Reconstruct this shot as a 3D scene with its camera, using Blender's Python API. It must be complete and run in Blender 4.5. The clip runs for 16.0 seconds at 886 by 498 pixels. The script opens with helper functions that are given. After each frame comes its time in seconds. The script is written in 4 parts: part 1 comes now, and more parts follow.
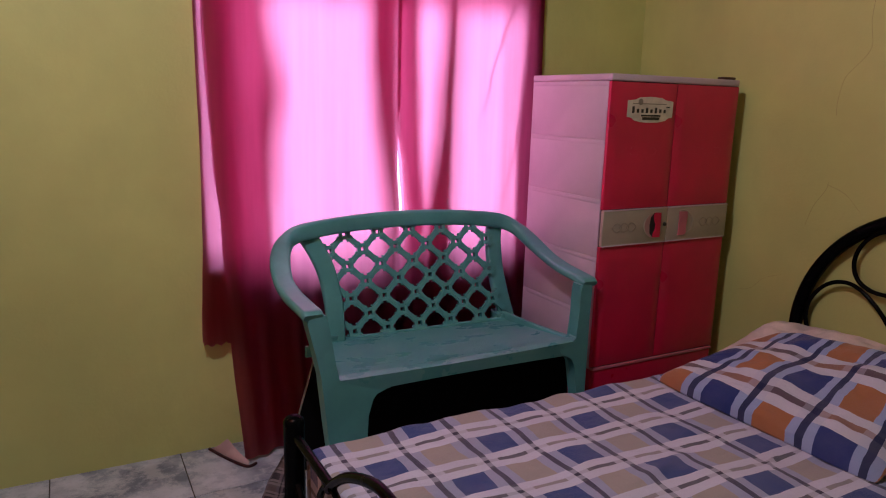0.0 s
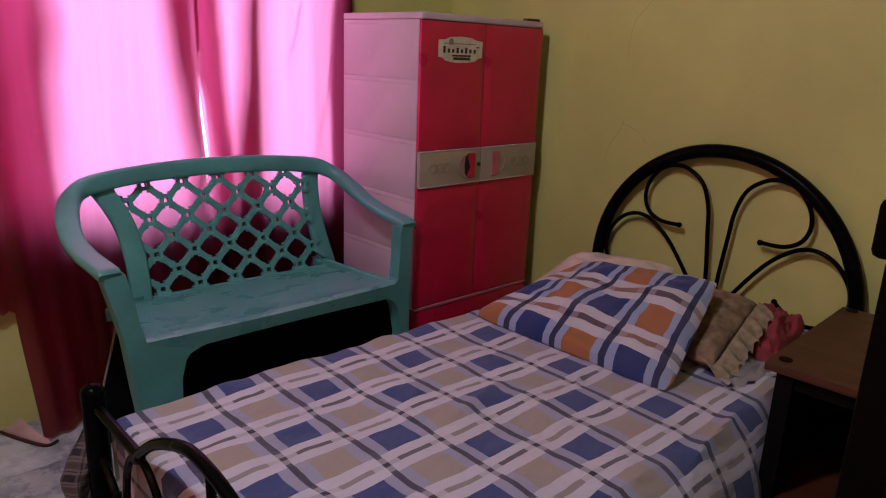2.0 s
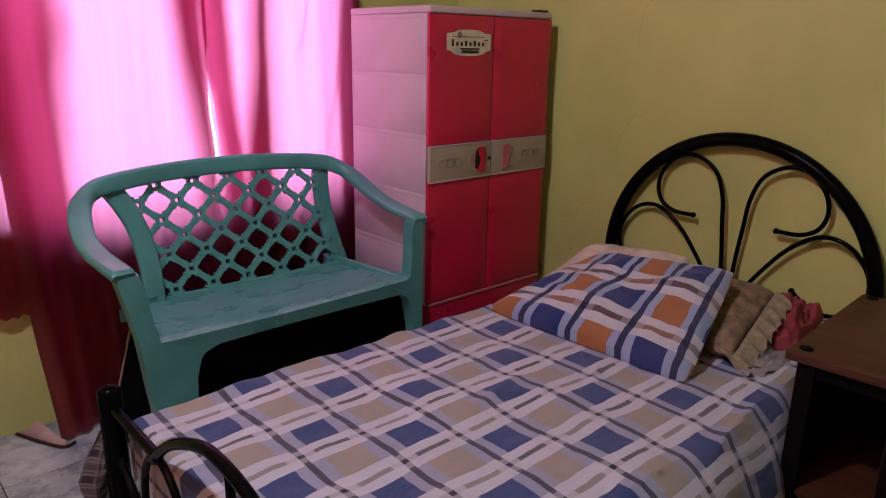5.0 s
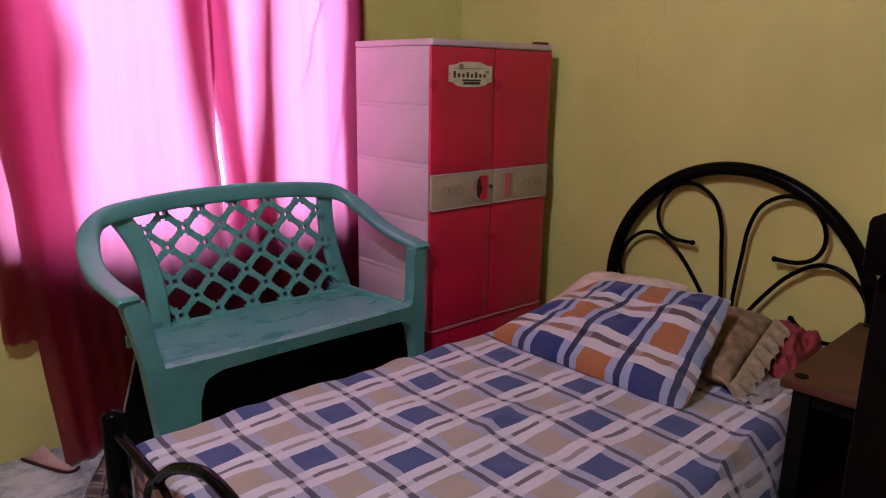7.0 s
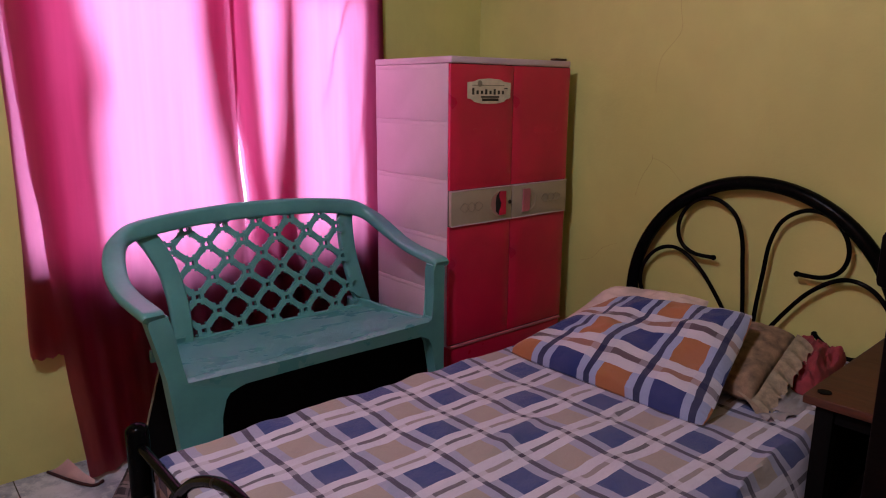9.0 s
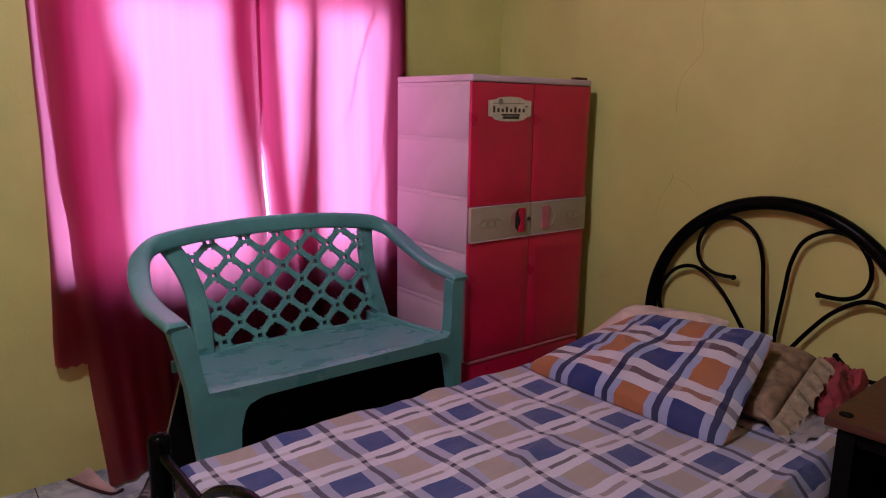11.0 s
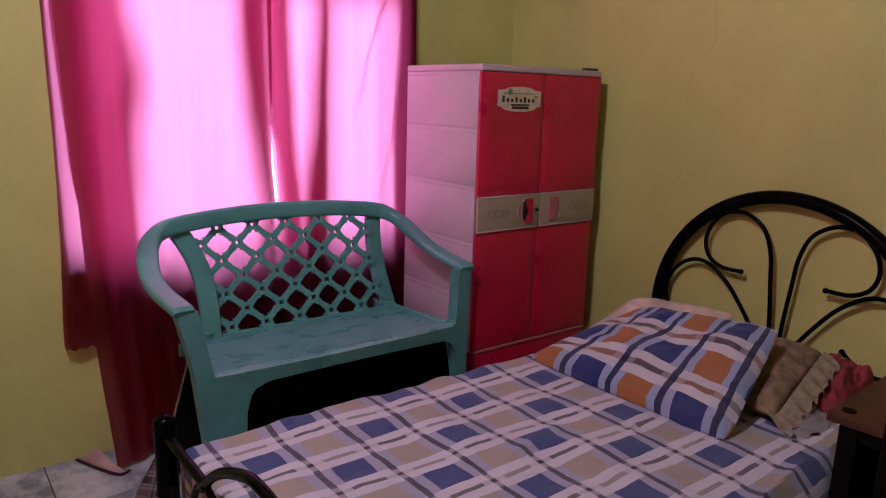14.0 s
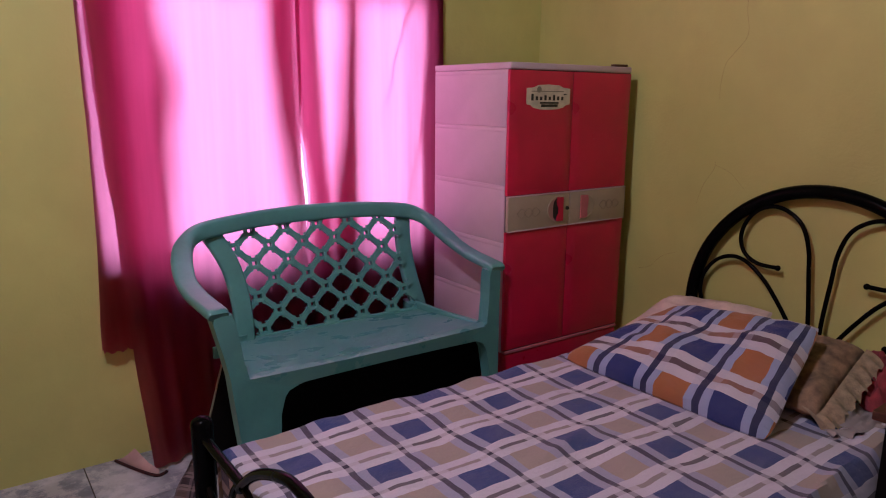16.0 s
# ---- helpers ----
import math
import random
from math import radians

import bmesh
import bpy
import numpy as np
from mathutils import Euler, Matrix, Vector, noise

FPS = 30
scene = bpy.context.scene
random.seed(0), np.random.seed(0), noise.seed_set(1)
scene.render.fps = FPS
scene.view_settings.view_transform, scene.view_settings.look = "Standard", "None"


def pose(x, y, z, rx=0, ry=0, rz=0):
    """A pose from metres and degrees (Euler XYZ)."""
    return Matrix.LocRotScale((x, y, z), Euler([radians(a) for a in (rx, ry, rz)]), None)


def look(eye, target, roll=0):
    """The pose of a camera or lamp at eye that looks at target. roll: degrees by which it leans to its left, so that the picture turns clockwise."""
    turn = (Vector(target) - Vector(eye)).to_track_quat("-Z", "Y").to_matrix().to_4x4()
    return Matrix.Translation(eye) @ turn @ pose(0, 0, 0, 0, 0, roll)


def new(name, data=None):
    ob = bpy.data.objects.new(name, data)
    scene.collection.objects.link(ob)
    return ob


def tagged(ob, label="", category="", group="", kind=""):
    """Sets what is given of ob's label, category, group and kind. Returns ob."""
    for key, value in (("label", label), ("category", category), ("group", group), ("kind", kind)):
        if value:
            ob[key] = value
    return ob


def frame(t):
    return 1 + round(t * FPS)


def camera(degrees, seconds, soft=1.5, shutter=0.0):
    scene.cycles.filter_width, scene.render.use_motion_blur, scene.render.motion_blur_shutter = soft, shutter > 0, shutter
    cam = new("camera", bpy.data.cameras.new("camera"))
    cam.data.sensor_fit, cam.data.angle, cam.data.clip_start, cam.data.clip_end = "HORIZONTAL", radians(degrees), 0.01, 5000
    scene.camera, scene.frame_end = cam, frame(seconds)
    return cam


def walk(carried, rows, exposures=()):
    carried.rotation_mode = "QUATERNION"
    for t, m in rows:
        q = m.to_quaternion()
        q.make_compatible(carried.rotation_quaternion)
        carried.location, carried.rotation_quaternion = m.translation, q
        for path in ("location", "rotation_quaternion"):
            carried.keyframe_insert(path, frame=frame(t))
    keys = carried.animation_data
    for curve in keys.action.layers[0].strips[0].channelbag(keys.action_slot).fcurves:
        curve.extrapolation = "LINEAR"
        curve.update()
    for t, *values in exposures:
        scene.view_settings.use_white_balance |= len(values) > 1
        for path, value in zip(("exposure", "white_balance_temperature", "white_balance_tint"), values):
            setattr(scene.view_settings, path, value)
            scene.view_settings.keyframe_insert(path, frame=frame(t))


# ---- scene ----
cam = camera(64.5, 16.0, soft=1.1)
PATH = [
    (0, (-0.712, -0.134, 1.254), (0.22, 1.587, 0.843), 1.6),
    (0.3, (-0.705, -0.141, 1.257), (0.266, 1.569, 0.892), -0.1),
    (0.5, (-0.7, -0.145, 1.259), (0.294, 1.545, 0.864), -0.0),
    (0.8, (-0.681, -0.151, 1.255), (0.335, 1.512, 0.816), -0.5),
    (1, (-0.669, -0.155, 1.253), (0.462, 1.428, 0.788), 1.4),
    (1.2, (-0.666, -0.151, 1.25), (0.539, 1.369, 0.769), 1.2),
    (1.5, (-0.661, -0.144, 1.245), (0.621, 1.314, 0.766), 2.1),
    (1.8, (-0.665, -0.129, 1.237), (0.644, 1.294, 0.727), 2.0),
    (2, (-0.668, -0.119, 1.232), (0.647, 1.29, 0.695), 2.3),
    (2.3, (-0.669, -0.097, 1.224), (0.623, 1.321, 0.659), 2.3),
    (2.5, (-0.669, -0.083, 1.219), (0.603, 1.343, 0.63), 2.4),
    (2.8, (-0.668, -0.075, 1.213), (0.56, 1.373, 0.585), 2.0),
    (3, (-0.667, -0.069, 1.209), (0.588, 1.356, 0.582), 2.9),
    (3.2, (-0.665, -0.07, 1.211), (0.57, 1.368, 0.574), 2.4),
    (3.5, (-0.662, -0.072, 1.213), (0.6, 1.346, 0.583), 2.8),
    (3.8, (-0.664, -0.079, 1.215), (0.64, 1.313, 0.614), 1.6),
    (4, (-0.665, -0.084, 1.217), (0.638, 1.316, 0.631), 1.2),
    (6.5, (-0.67, -0.13, 1.235), (0.611, 1.319, 0.724), 1.2),
    (7, (-0.672, -0.138, 1.238), (0.617, 1.315, 0.76), 0.9),
    (7.5, (-0.677, -0.14, 1.239), (0.606, 1.325, 0.783), 1.0),
    (8, (-0.675, -0.135, 1.238), (0.589, 1.345, 0.778), 0.8),
    (8.5, (-0.674, -0.139, 1.239), (0.571, 1.36, 0.789), 0.8),
    (9, (-0.678, -0.148, 1.241), (0.574, 1.349, 0.805), 0.4),
    (9.5, (-0.682, -0.152, 1.243), (0.563, 1.355, 0.818), -0.3),
    (12, (-0.698, -0.158, 1.243), (0.511, 1.388, 0.861), 1.7),
    (12.5, (-0.697, -0.161, 1.244), (0.522, 1.377, 0.861), 1.6),
    (13, (-0.689, -0.16, 1.241), (0.56, 1.345, 0.823), 2.0),
    (13.5, (-0.69, -0.166, 1.242), (0.513, 1.378, 0.828), 1.8),
    (14, (-0.689, -0.165, 1.243), (0.506, 1.382, 0.822), 1.7),
    (14.5, (-0.683, -0.155, 1.24), (0.52, 1.386, 0.822), 1.7),
    (15, (-0.68, -0.148, 1.24), (0.514, 1.4, 0.82), 1.1),
    (15.5, (-0.682, -0.148, 1.24), (0.492, 1.418, 0.829), 1.1),
    (16, (-0.695, -0.153, 1.241), (0.439, 1.44, 0.819), 0.5),
]
walk(cam, [(t, look(eye, target, roll)) for t, eye, target, roll in PATH],
     [(0.0, -0.34, 6500, 30), (0.5, -0.43, 6500, 37), (1.0, -0.57, 6500, 39), (1.5, -0.49, 6500, 37), (2.0, -0.28, 6500, 28), (3.0, -0.07, 6500, 23), (4.0, -0.07, 6500, 23),
      (7.0, 0.04, 6500, 30), (8.5, 0.02, 6500, 31), (9.0, -0.16, 6500, 34), (12.5, -0.19, 6500, 37), (16.0, -0.22, 6500, 37)])

# ---- light ----
world = bpy.data.worlds.new("world")
scene.world = world
world.use_nodes = True
wn = world.node_tree
sky = wn.nodes.new("ShaderNodeTexSky")
sky.sky_type, sky.sun_disc = "NISHITA", False
sky.sun_elevation, sky.sun_rotation = radians(55), radians(200)
wn.links.new(sky.outputs[0], wn.nodes["Background"].inputs[0])
wn.nodes["Background"].inputs[1].default_value = 0.05


def lamp(name, kind, m, watts, colour, **kw):
    data = bpy.data.lights.new(name, kind)
    data.energy, data.color = watts, colour
    for key, value in kw.items():
        if key == "size":
            data.shape, data.size, data.size_y = "RECTANGLE", value[0], value[1]
        else:
            data.shadow_soft_size = value
    ob = new(name, data)
    ob.matrix_world = m
    return ob


WIN = (-0.305, 0.915, 0.69, 1.88)  # window opening: x, x, z, z
lamp("window_daylight", "AREA", look((0.20, 4.60, 2.05), (0.20, 2.3, 2.05)), 385, (0.93, 0.98, 1.30), size=(3.2, 3.9))
lamp("hanging_bulb", "POINT", pose(-0.74, 0.74, 2.44), 66, (0.86, 1.0, 1.14), soft=0.055)

# ---- materials ----


def nodes_of(name):
    mat = bpy.data.materials.new(name)
    mat.use_nodes = True
    nt = mat.node_tree
    return mat, nt, nt.nodes["Principled BSDF"]


def lin(h):
    """Linear colour from a hex string."""
    c = [int(h[i:i + 2], 16) / 255 for i in (0, 2, 4)]
    return tuple(v / 12.92 if v <= 0.04045 else ((v + 0.055) / 1.055) ** 2.4 for v in c)


def op(nt, kind, a, b=None, c=None):
    n = nt.nodes.new("ShaderNodeMath")
    n.operation = kind
    for k, v in enumerate((a, b, c)):
        if v is None:
            continue
        if hasattr(v, "default_value"):
            nt.links.new(v, n.inputs[k])
        else:
            n.inputs[k].default_value = v
    return n.outputs[0]


def mix(nt, fac, a, b, blend="MIX"):
    n = nt.nodes.new("ShaderNodeMix")
    n.data_type, n.blend_type = "RGBA", blend
    for k, v in ((0, fac), (6, a), (7, b)):
        if hasattr(v, "default_value"):
            nt.links.new(v, n.inputs[k])
        elif k == 0:
            n.inputs[0].default_value = v
        else:
            n.inputs[k].default_value = (*v, 1)
    return n.outputs[2]


def coords(nt, which="Object", scale=(1, 1, 1)):
    tc, mp = nt.nodes.new("ShaderNodeTexCoord"), nt.nodes.new("ShaderNodeMapping")
    mp.inputs["Scale"].default_value = scale
    nt.links.new(tc.outputs[which], mp.inputs[0])
    return mp.outputs[0]


def noisy(nt, vec, scale, detail=4, rough=0.55, lo=0.35, hi=0.65):
    n, r = nt.nodes.new("ShaderNodeTexNoise"), nt.nodes.new("ShaderNodeMapRange")
    n.inputs["Scale"].default_value, n.inputs["Detail"].default_value, n.inputs["Roughness"].default_value = scale, detail, rough
    r.inputs[1].default_value, r.inputs[2].default_value = lo, hi
    nt.links.new(vec, n.inputs["Vector"])
    nt.links.new(n.outputs[0], r.inputs[0])
    return r.outputs[0]


def bump(nt, bsdf, height, strength, distance):
    n = nt.nodes.new("ShaderNodeBump")
    n.inputs["Strength"].default_value, n.inputs["Distance"].default_value = strength, distance
    nt.links.new(height, n.inputs["Height"])
    nt.links.new(n.outputs[0], bsdf.inputs["Normal"])


def plain(name, colour, rough=0.5, metal=0.0, vary=0.12, scale=6.0, grain=120.0, relief=0.0004, spec=0.5, coat=0.0):
    """A surface with broad and fine variation of colour and gloss and a fine relief."""
    mat, nt, b = nodes_of(name)
    v = coords(nt)
    big, fine = noisy(nt, v, scale), noisy(nt, v, grain, 3)
    dark = tuple(c * (1 - 2 * vary) for c in colour)
    lite = tuple(min(1, c * (1 + vary)) for c in colour)
    col = mix(nt, big, dark, lite)
    col = mix(nt, op(nt, "MULTIPLY", fine, vary), col, tuple(c * 0.6 for c in colour))
    nt.links.new(col, b.inputs["Base Color"])
    b.inputs["Metallic"].default_value, b.inputs["Specular IOR Level"].default_value = metal, spec
    b.inputs["Coat Weight"].default_value, b.inputs["Coat Roughness"].default_value = coat, 0.15
    nt.links.new(op(nt, "MULTIPLY_ADD", big, 0.16, rough - 0.08), b.inputs["Roughness"])
    bump(nt, b, fine, 0.5, relief)
    return mat


def paint_wall(name, colour):
    mat, nt, b = nodes_of(name)
    v = coords(nt)
    patch, mid, fine = noisy(nt, v, 1.3, 5), noisy(nt, v, 9, 5), noisy(nt, v, 90, 4)
    stain = noisy(nt, coords(nt, scale=(1, 1, 0.35)), 3.1, 6, 0.65, 0.52, 0.75)
    col = mix(nt, patch, tuple(c * 0.86 for c in colour), tuple(c * 1.06 for c in colour))
    col = mix(nt, op(nt, "MULTIPLY", mid, 0.25), col, tuple(c * 0.82 for c in colour))
    col = mix(nt, op(nt, "MULTIPLY", stain, 0.22), col, (colour[0] * 0.62, colour[1] * 0.62, colour[2] * 0.7))
    nt.links.new(col, b.inputs["Base Color"])
    b.inputs["Roughness"].default_value, b.inputs["Specular IOR Level"].default_value = 0.62, 0.35
    bump(nt, b, op(nt, "ADD", op(nt, "MULTIPLY", mid, 2.5), fine), 0.2, 0.0015)
    return mat


def plaid(name, white, blue, tan, pale, navy, brown, px, py, ox, oy, line=0.42, band=0.0):
    """Woven plaid in the metres of the cloth's own map."""
    mat, nt, b = nodes_of(name)
    tc, sep = nt.nodes.new("ShaderNodeTexCoord"), nt.nodes.new("ShaderNodeSeparateXYZ")
    warp = nt.nodes.new("ShaderNodeTexNoise")
    warp.inputs["Scale"].default_value = 4.0
    nt.links.new(tc.outputs["UV"], warp.inputs["Vector"])
    nt.links.new(tc.outputs["UV"], sep.inputs[0])
    fine_warp = nt.nodes.new("ShaderNodeTexNoise")
    fine_warp.inputs["Scale"].default_value = 11.0
    nt.links.new(tc.outputs["UV"], fine_warp.inputs["Vector"])
    wob = op(nt, "MULTIPLY_ADD", op(nt, "MULTIPLY_ADD", fine_warp.outputs[0], 0.5, warp.outputs[0]), 0.06, -0.045)
    u = op(nt, "ADD", op(nt, "MULTIPLY_ADD", sep.outputs[0], 1 / px, ox), op(nt, "MULTIPLY", wob, 3.0))
    v = op(nt, "ADD", op(nt, "MULTIPLY_ADD", sep.outputs[1], 1 / py, oy), op(nt, "MULTIPLY", wob, -3.0))
    fu, fv, cu, cv = op(nt, "FRACT", u), op(nt, "FRACT", v), op(nt, "FLOOR", u), op(nt, "FLOOR", v)
    du, dv = op(nt, "ABSOLUTE", op(nt, "SUBTRACT", fu, 0.5)), op(nt, "ABSOLUTE", op(nt, "SUBTRACT", fv, 0.5))
    odd = op(nt, "FLOORED_MODULO", op(nt, "ADD", cu, cv), 2.0)
    row2 = op(nt, "FLOOR", op(nt, "ADD", v, 0.5))
    odd2 = op(nt, "FLOORED_MODULO", op(nt, "ADD", cu, row2), 2.0)
    inu, inv = op(nt, "LESS_THAN", du, 0.285), op(nt, "LESS_THAN", dv, 0.27)
    square = op(nt, "MULTIPLY", inu, inv)
    flank = op(nt, "MULTIPLY", op(nt, "SUBTRACT", 1.0, inu), op(nt, "MULTIPLY_ADD", inv, 1.0 - band, band))
    liney = op(nt, "GREATER_THAN", du, 0.45 if line < 0.5 else 0.435)
    linex = op(nt, "GREATER_THAN", dv, 0.455 if line < 0.5 else 0.44)
    col = mix(nt, op(nt, "MULTIPLY", flank, 0.85), white, pale)
    col = mix(nt, square, col, mix(nt, odd, blue, tan))
    col = mix(nt, op(nt, "MULTIPLY", linex, op(nt, "MULTIPLY_ADD", inu, 0.58 if line < 0.5 else 0.3, 0.24 if line < 0.5 else 0.6)), col, mix(nt, odd2, brown, tuple(0.62 * a + 0.38 * c for a, c in zip(tan, brown))))
    col = mix(nt, op(nt, "MULTIPLY", liney, op(nt, "MULTIPLY_ADD", op(nt, "LESS_THAN", dv, 0.33), max(0.0, 0.9 - line), line)), col, navy)
    col = mix(nt, op(nt, "MULTIPLY", liney, linex), col, navy)
    vec = coords(nt, "UV")
    weave, soft = noisy(nt, vec, 700, 2), noisy(nt, vec, 7, 5)
    col = mix(nt, op(nt, "MULTIPLY", weave, 0.14), col, (0.05, 0.05, 0.06))
    col = mix(nt, op(nt, "MULTIPLY", soft, 0.12), col, (0.25, 0.22, 0.24))
    nt.links.new(col, b.inputs["Base Color"])
    b.inputs["Roughness"].default_value, b.inputs["Specular IOR Level"].default_value = 0.85, 0.15
    b.inputs["Sheen Weight"].default_value = 0.15
    crease = noisy(nt, coords(nt, "UV", (1.0, 1.6, 1.0)), 9, 4, 0.5, 0.3, 0.7)
    bump(nt, b, op(nt, "ADD", op(nt, "MULTIPLY", weave, 0.06), crease), 0.6, 0.011)
    return mat


def cloth_through(name, through_colour, face, amount=0.62):
    """Thin curtain cloth that lets light through."""
    mat, nt, b = nodes_of(name)
    out = nt.nodes["Material Output"]
    v = coords(nt, "Object")
    weave = noisy(nt, v, 520, 2)
    slub = noisy(nt, coords(nt, "Object", (14, 14, 0.6)), 3, 4)
    b.inputs["Roughness"].default_value, b.inputs["Specular IOR Level"].default_value = 0.75, 0.05
    nt.links.new(mix(nt, op(nt, "MULTIPLY", slub, 0.35), face, tuple(c * 0.6 for c in face)), b.inputs["Base Color"])
    tl, mx = nt.nodes.new("ShaderNodeBsdfTranslucent"), nt.nodes.new("ShaderNodeMixShader")
    nt.links.new(mix(nt, op(nt, "MULTIPLY", slub, 0.3), through_colour, tuple(c * 0.75 for c in through_colour)), tl.inputs[0])
    mx.inputs[0].default_value = amount
    nt.links.new(b.outputs[0], mx.inputs[1])
    nt.links.new(tl.outputs[0], mx.inputs[2])
    nt.links.new(mx.outputs[0], out.inputs[0])
    bump(nt, b, weave, 0.3, 0.0004)
    return mat


def wood(name, light, dark, rough=0.45, spec=0.4):
    mat, nt, b = nodes_of(name)
    b.inputs["Specular IOR Level"].default_value = spec
    v = coords(nt, "Object", (10, 1.2, 10))
    ring = noisy(nt, v, 4, 6, 0.6, 0.3, 0.7)
    fine = noisy(nt, coords(nt, "Object", (60, 2, 60)), 5, 3)
    worn = noisy(nt, coords(nt), 5, 5, 0.6, 0.5, 0.75)
    col = mix(nt, ring, dark, light)
    col = mix(nt, op(nt, "MULTIPLY", fine, 0.35), col, tuple(c * 0.5 for c in dark))
    col = mix(nt, op(nt, "MULTIPLY", worn, 0.3), col, tuple(c * 1.25 for c in light))
    nt.links.new(col, b.inputs["Base Color"])
    nt.links.new(op(nt, "MULTIPLY_ADD", worn, 0.2, rough), b.inputs["Roughness"])
    bump(nt, b, fine, 0.3, 0.0006)
    return mat


def marble(name):
    mat, nt, b = nodes_of(name)
    info, tc, add = nt.nodes.new("ShaderNodeObjectInfo"), nt.nodes.new("ShaderNodeTexCoord"), nt.nodes.new("ShaderNodeVectorMath")
    add.operation = "ADD"
    nt.links.new(tc.outputs["Object"], add.inputs[0])
    nt.links.new(op(nt, "MULTIPLY", info.outputs["Random"], 40.0), add.inputs[1])
    v = add.outputs[0]
    cloud, vein = noisy(nt, v, 7, 6, 0.6, 0.38, 0.66), noisy(nt, v, 13, 8, 0.7, 0.46, 0.56)
    col = mix(nt, cloud, lin("7b818b"), lin("bcc0c8"))
    col = mix(nt, op(nt, "MULTIPLY", vein, 0.35), col, lin("e9e8ea"))
    nt.links.new(col, b.inputs["Base Color"])
    b.inputs["Roughness"].default_value = 0.22
    return mat


WALL_PAINT = paint_wall("yellow_wall_paint", lin("c6c87a"))
PEACH_BOUNCE = paint_wall("peach_bounce_paint", lin("f2a070"))
CEILING_PAINT = paint_wall("ceiling_paint", lin("6e675c"))
GROUT = plain("grout", lin("4a4640"), 0.9)
TILE = marble("marbled_floor_tile")
CURTAIN = cloth_through("magenta_curtain_cloth", (0.86, 0.28, 0.45), (0.060, 0.001, 0.002), 0.56)
TEAL = plain("teal_plastic", lin("529a97"), 0.36, vary=0.10, scale=5, grain=60, relief=0.0003)


def scuffed(name, colour):
    mat, nt, b = nodes_of(name)
    v = coords(nt)
    long, spots, fine = noisy(nt, coords(nt, "Object", (1.0, 2.0, 1.0)), 5, 6, 0.6, 0.40, 0.68), noisy(nt, v, 14, 6, 0.7, 0.5, 0.7), noisy(nt, v, 110, 3)
    col = mix(nt, op(nt, "MULTIPLY", long, 0.25), tuple(c * 0.95 for c in colour), lin("86adab"))
    col = mix(nt, op(nt, "MULTIPLY", spots, 0.08), col, tuple(c * 0.75 for c in colour))
    nt.links.new(col, b.inputs["Base Color"])
    nt.links.new(op(nt, "MULTIPLY_ADD", long, 0.25, 0.24), b.inputs["Roughness"])
    bump(nt, b, op(nt, "ADD", fine, op(nt, "MULTIPLY", spots, 2.0)), 0.4, 0.0005)
    return mat


TEAL_WORN = scuffed("scuffed_teal_plastic", lin("529a97"))
RED = plain("red_plastic", lin("c81c43"), 0.34, vary=0.08, scale=4, grain=200, relief=0.0002)
PINK = plain("pale_pink_plastic", lin("c3aeb9"), 0.42, vary=0.05, scale=4, grain=150, relief=0.0002)
BEIGE = plain("beige_plastic", lin("a89b88"), 0.45, vary=0.06)
BEIGE_LINE = plain("engraved_line", lin("94897a"), 0.5)
SCOOP = plain("pinkish_beige_plastic", lin("a9807c"), 0.45, vary=0.06)
RIDGE = plain("pink_ridge", lin("c46a78"), 0.4)
GAP_SHADE = plain("gap_shade", (0.012, 0.010, 0.010), 0.7)
STICKER = plain("cream_sticker", lin("d3c9b4"), 0.4, vary=0.1, scale=30)
INK = plain("sticker_ink", lin("2d2620"), 0.5)
GREY_INK = plain("sticker_grey", lin("8b8473"), 0.5)
BLACK_STEEL = plain("black_enamel", (0.003, 0.003, 0.003), 0.2, vary=0.15, scale=20, grain=150, relief=0.0001, spec=0.05)
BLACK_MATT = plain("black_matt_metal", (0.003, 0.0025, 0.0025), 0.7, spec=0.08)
MATTRESS = plain("mattress_ticking", lin("b5a58d"), 0.9)
SHEET = plaid("plaid_sheet", lin("cfccda"), lin("3b4e82"), lin("a99d94"), lin("989bb8"), lin("3a364a"), lin("30262f"), 0.142, 0.137, 0.5, 0.5 - 1.012 / 0.137, 0.48)
PILLOW_CLOTH = plaid("plaid_pillowcase", lin("c6c3cd"), lin("22356f"), lin("a5683e"), lin("8a9cc4"), lin("161f48"), lin("45292f"), 0.138, 0.165, 0.167, 0.657, 0.95, 0.15)
CHECK_CLOTH = plaid("dark_check_cloth", lin("7d7070"), lin("2c242b"), lin("5d4f4c"), lin("5a5058"), lin("1e1a20"), lin("241b1c"), 0.05, 0.05, 0.5, 0.5)
LINING = plain("pale_pink_lining", lin("c4a3a2"), 0.9, vary=0.1, scale=12, grain=300, relief=0.0005)
DARK_HEM = plain("dark_hem_cloth", lin("3d1a1c"), 0.9)
CREAM_CLOTH = plain("cream_cushion_cloth", lin("8c725b"), 0.9, vary=0.26, scale=30, grain=300, relief=0.001)
LACE = plain("cream_lace", lin("a5937a"), 0.9, vary=0.14, scale=60, grain=200, relief=0.002)
RED_CLOTH = plain("faded_red_cloth", lin("9c3a42"), 0.9, vary=0.2, scale=18, grain=300, relief=0.001)
WHITE_CLOTH = plain("white_cloth", lin("989090"), 0.9, vary=0.1, scale=18, grain=300, relief=0.001)
PALE_CLOTH = plain("pale_cream_pillowcase", lin("c9b6ac"), 0.9, vary=0.12, scale=14, grain=300, relief=0.001)
DESK_WOOD = wood("brown_plywood", lin("58311e"), lin("3b1d12"))
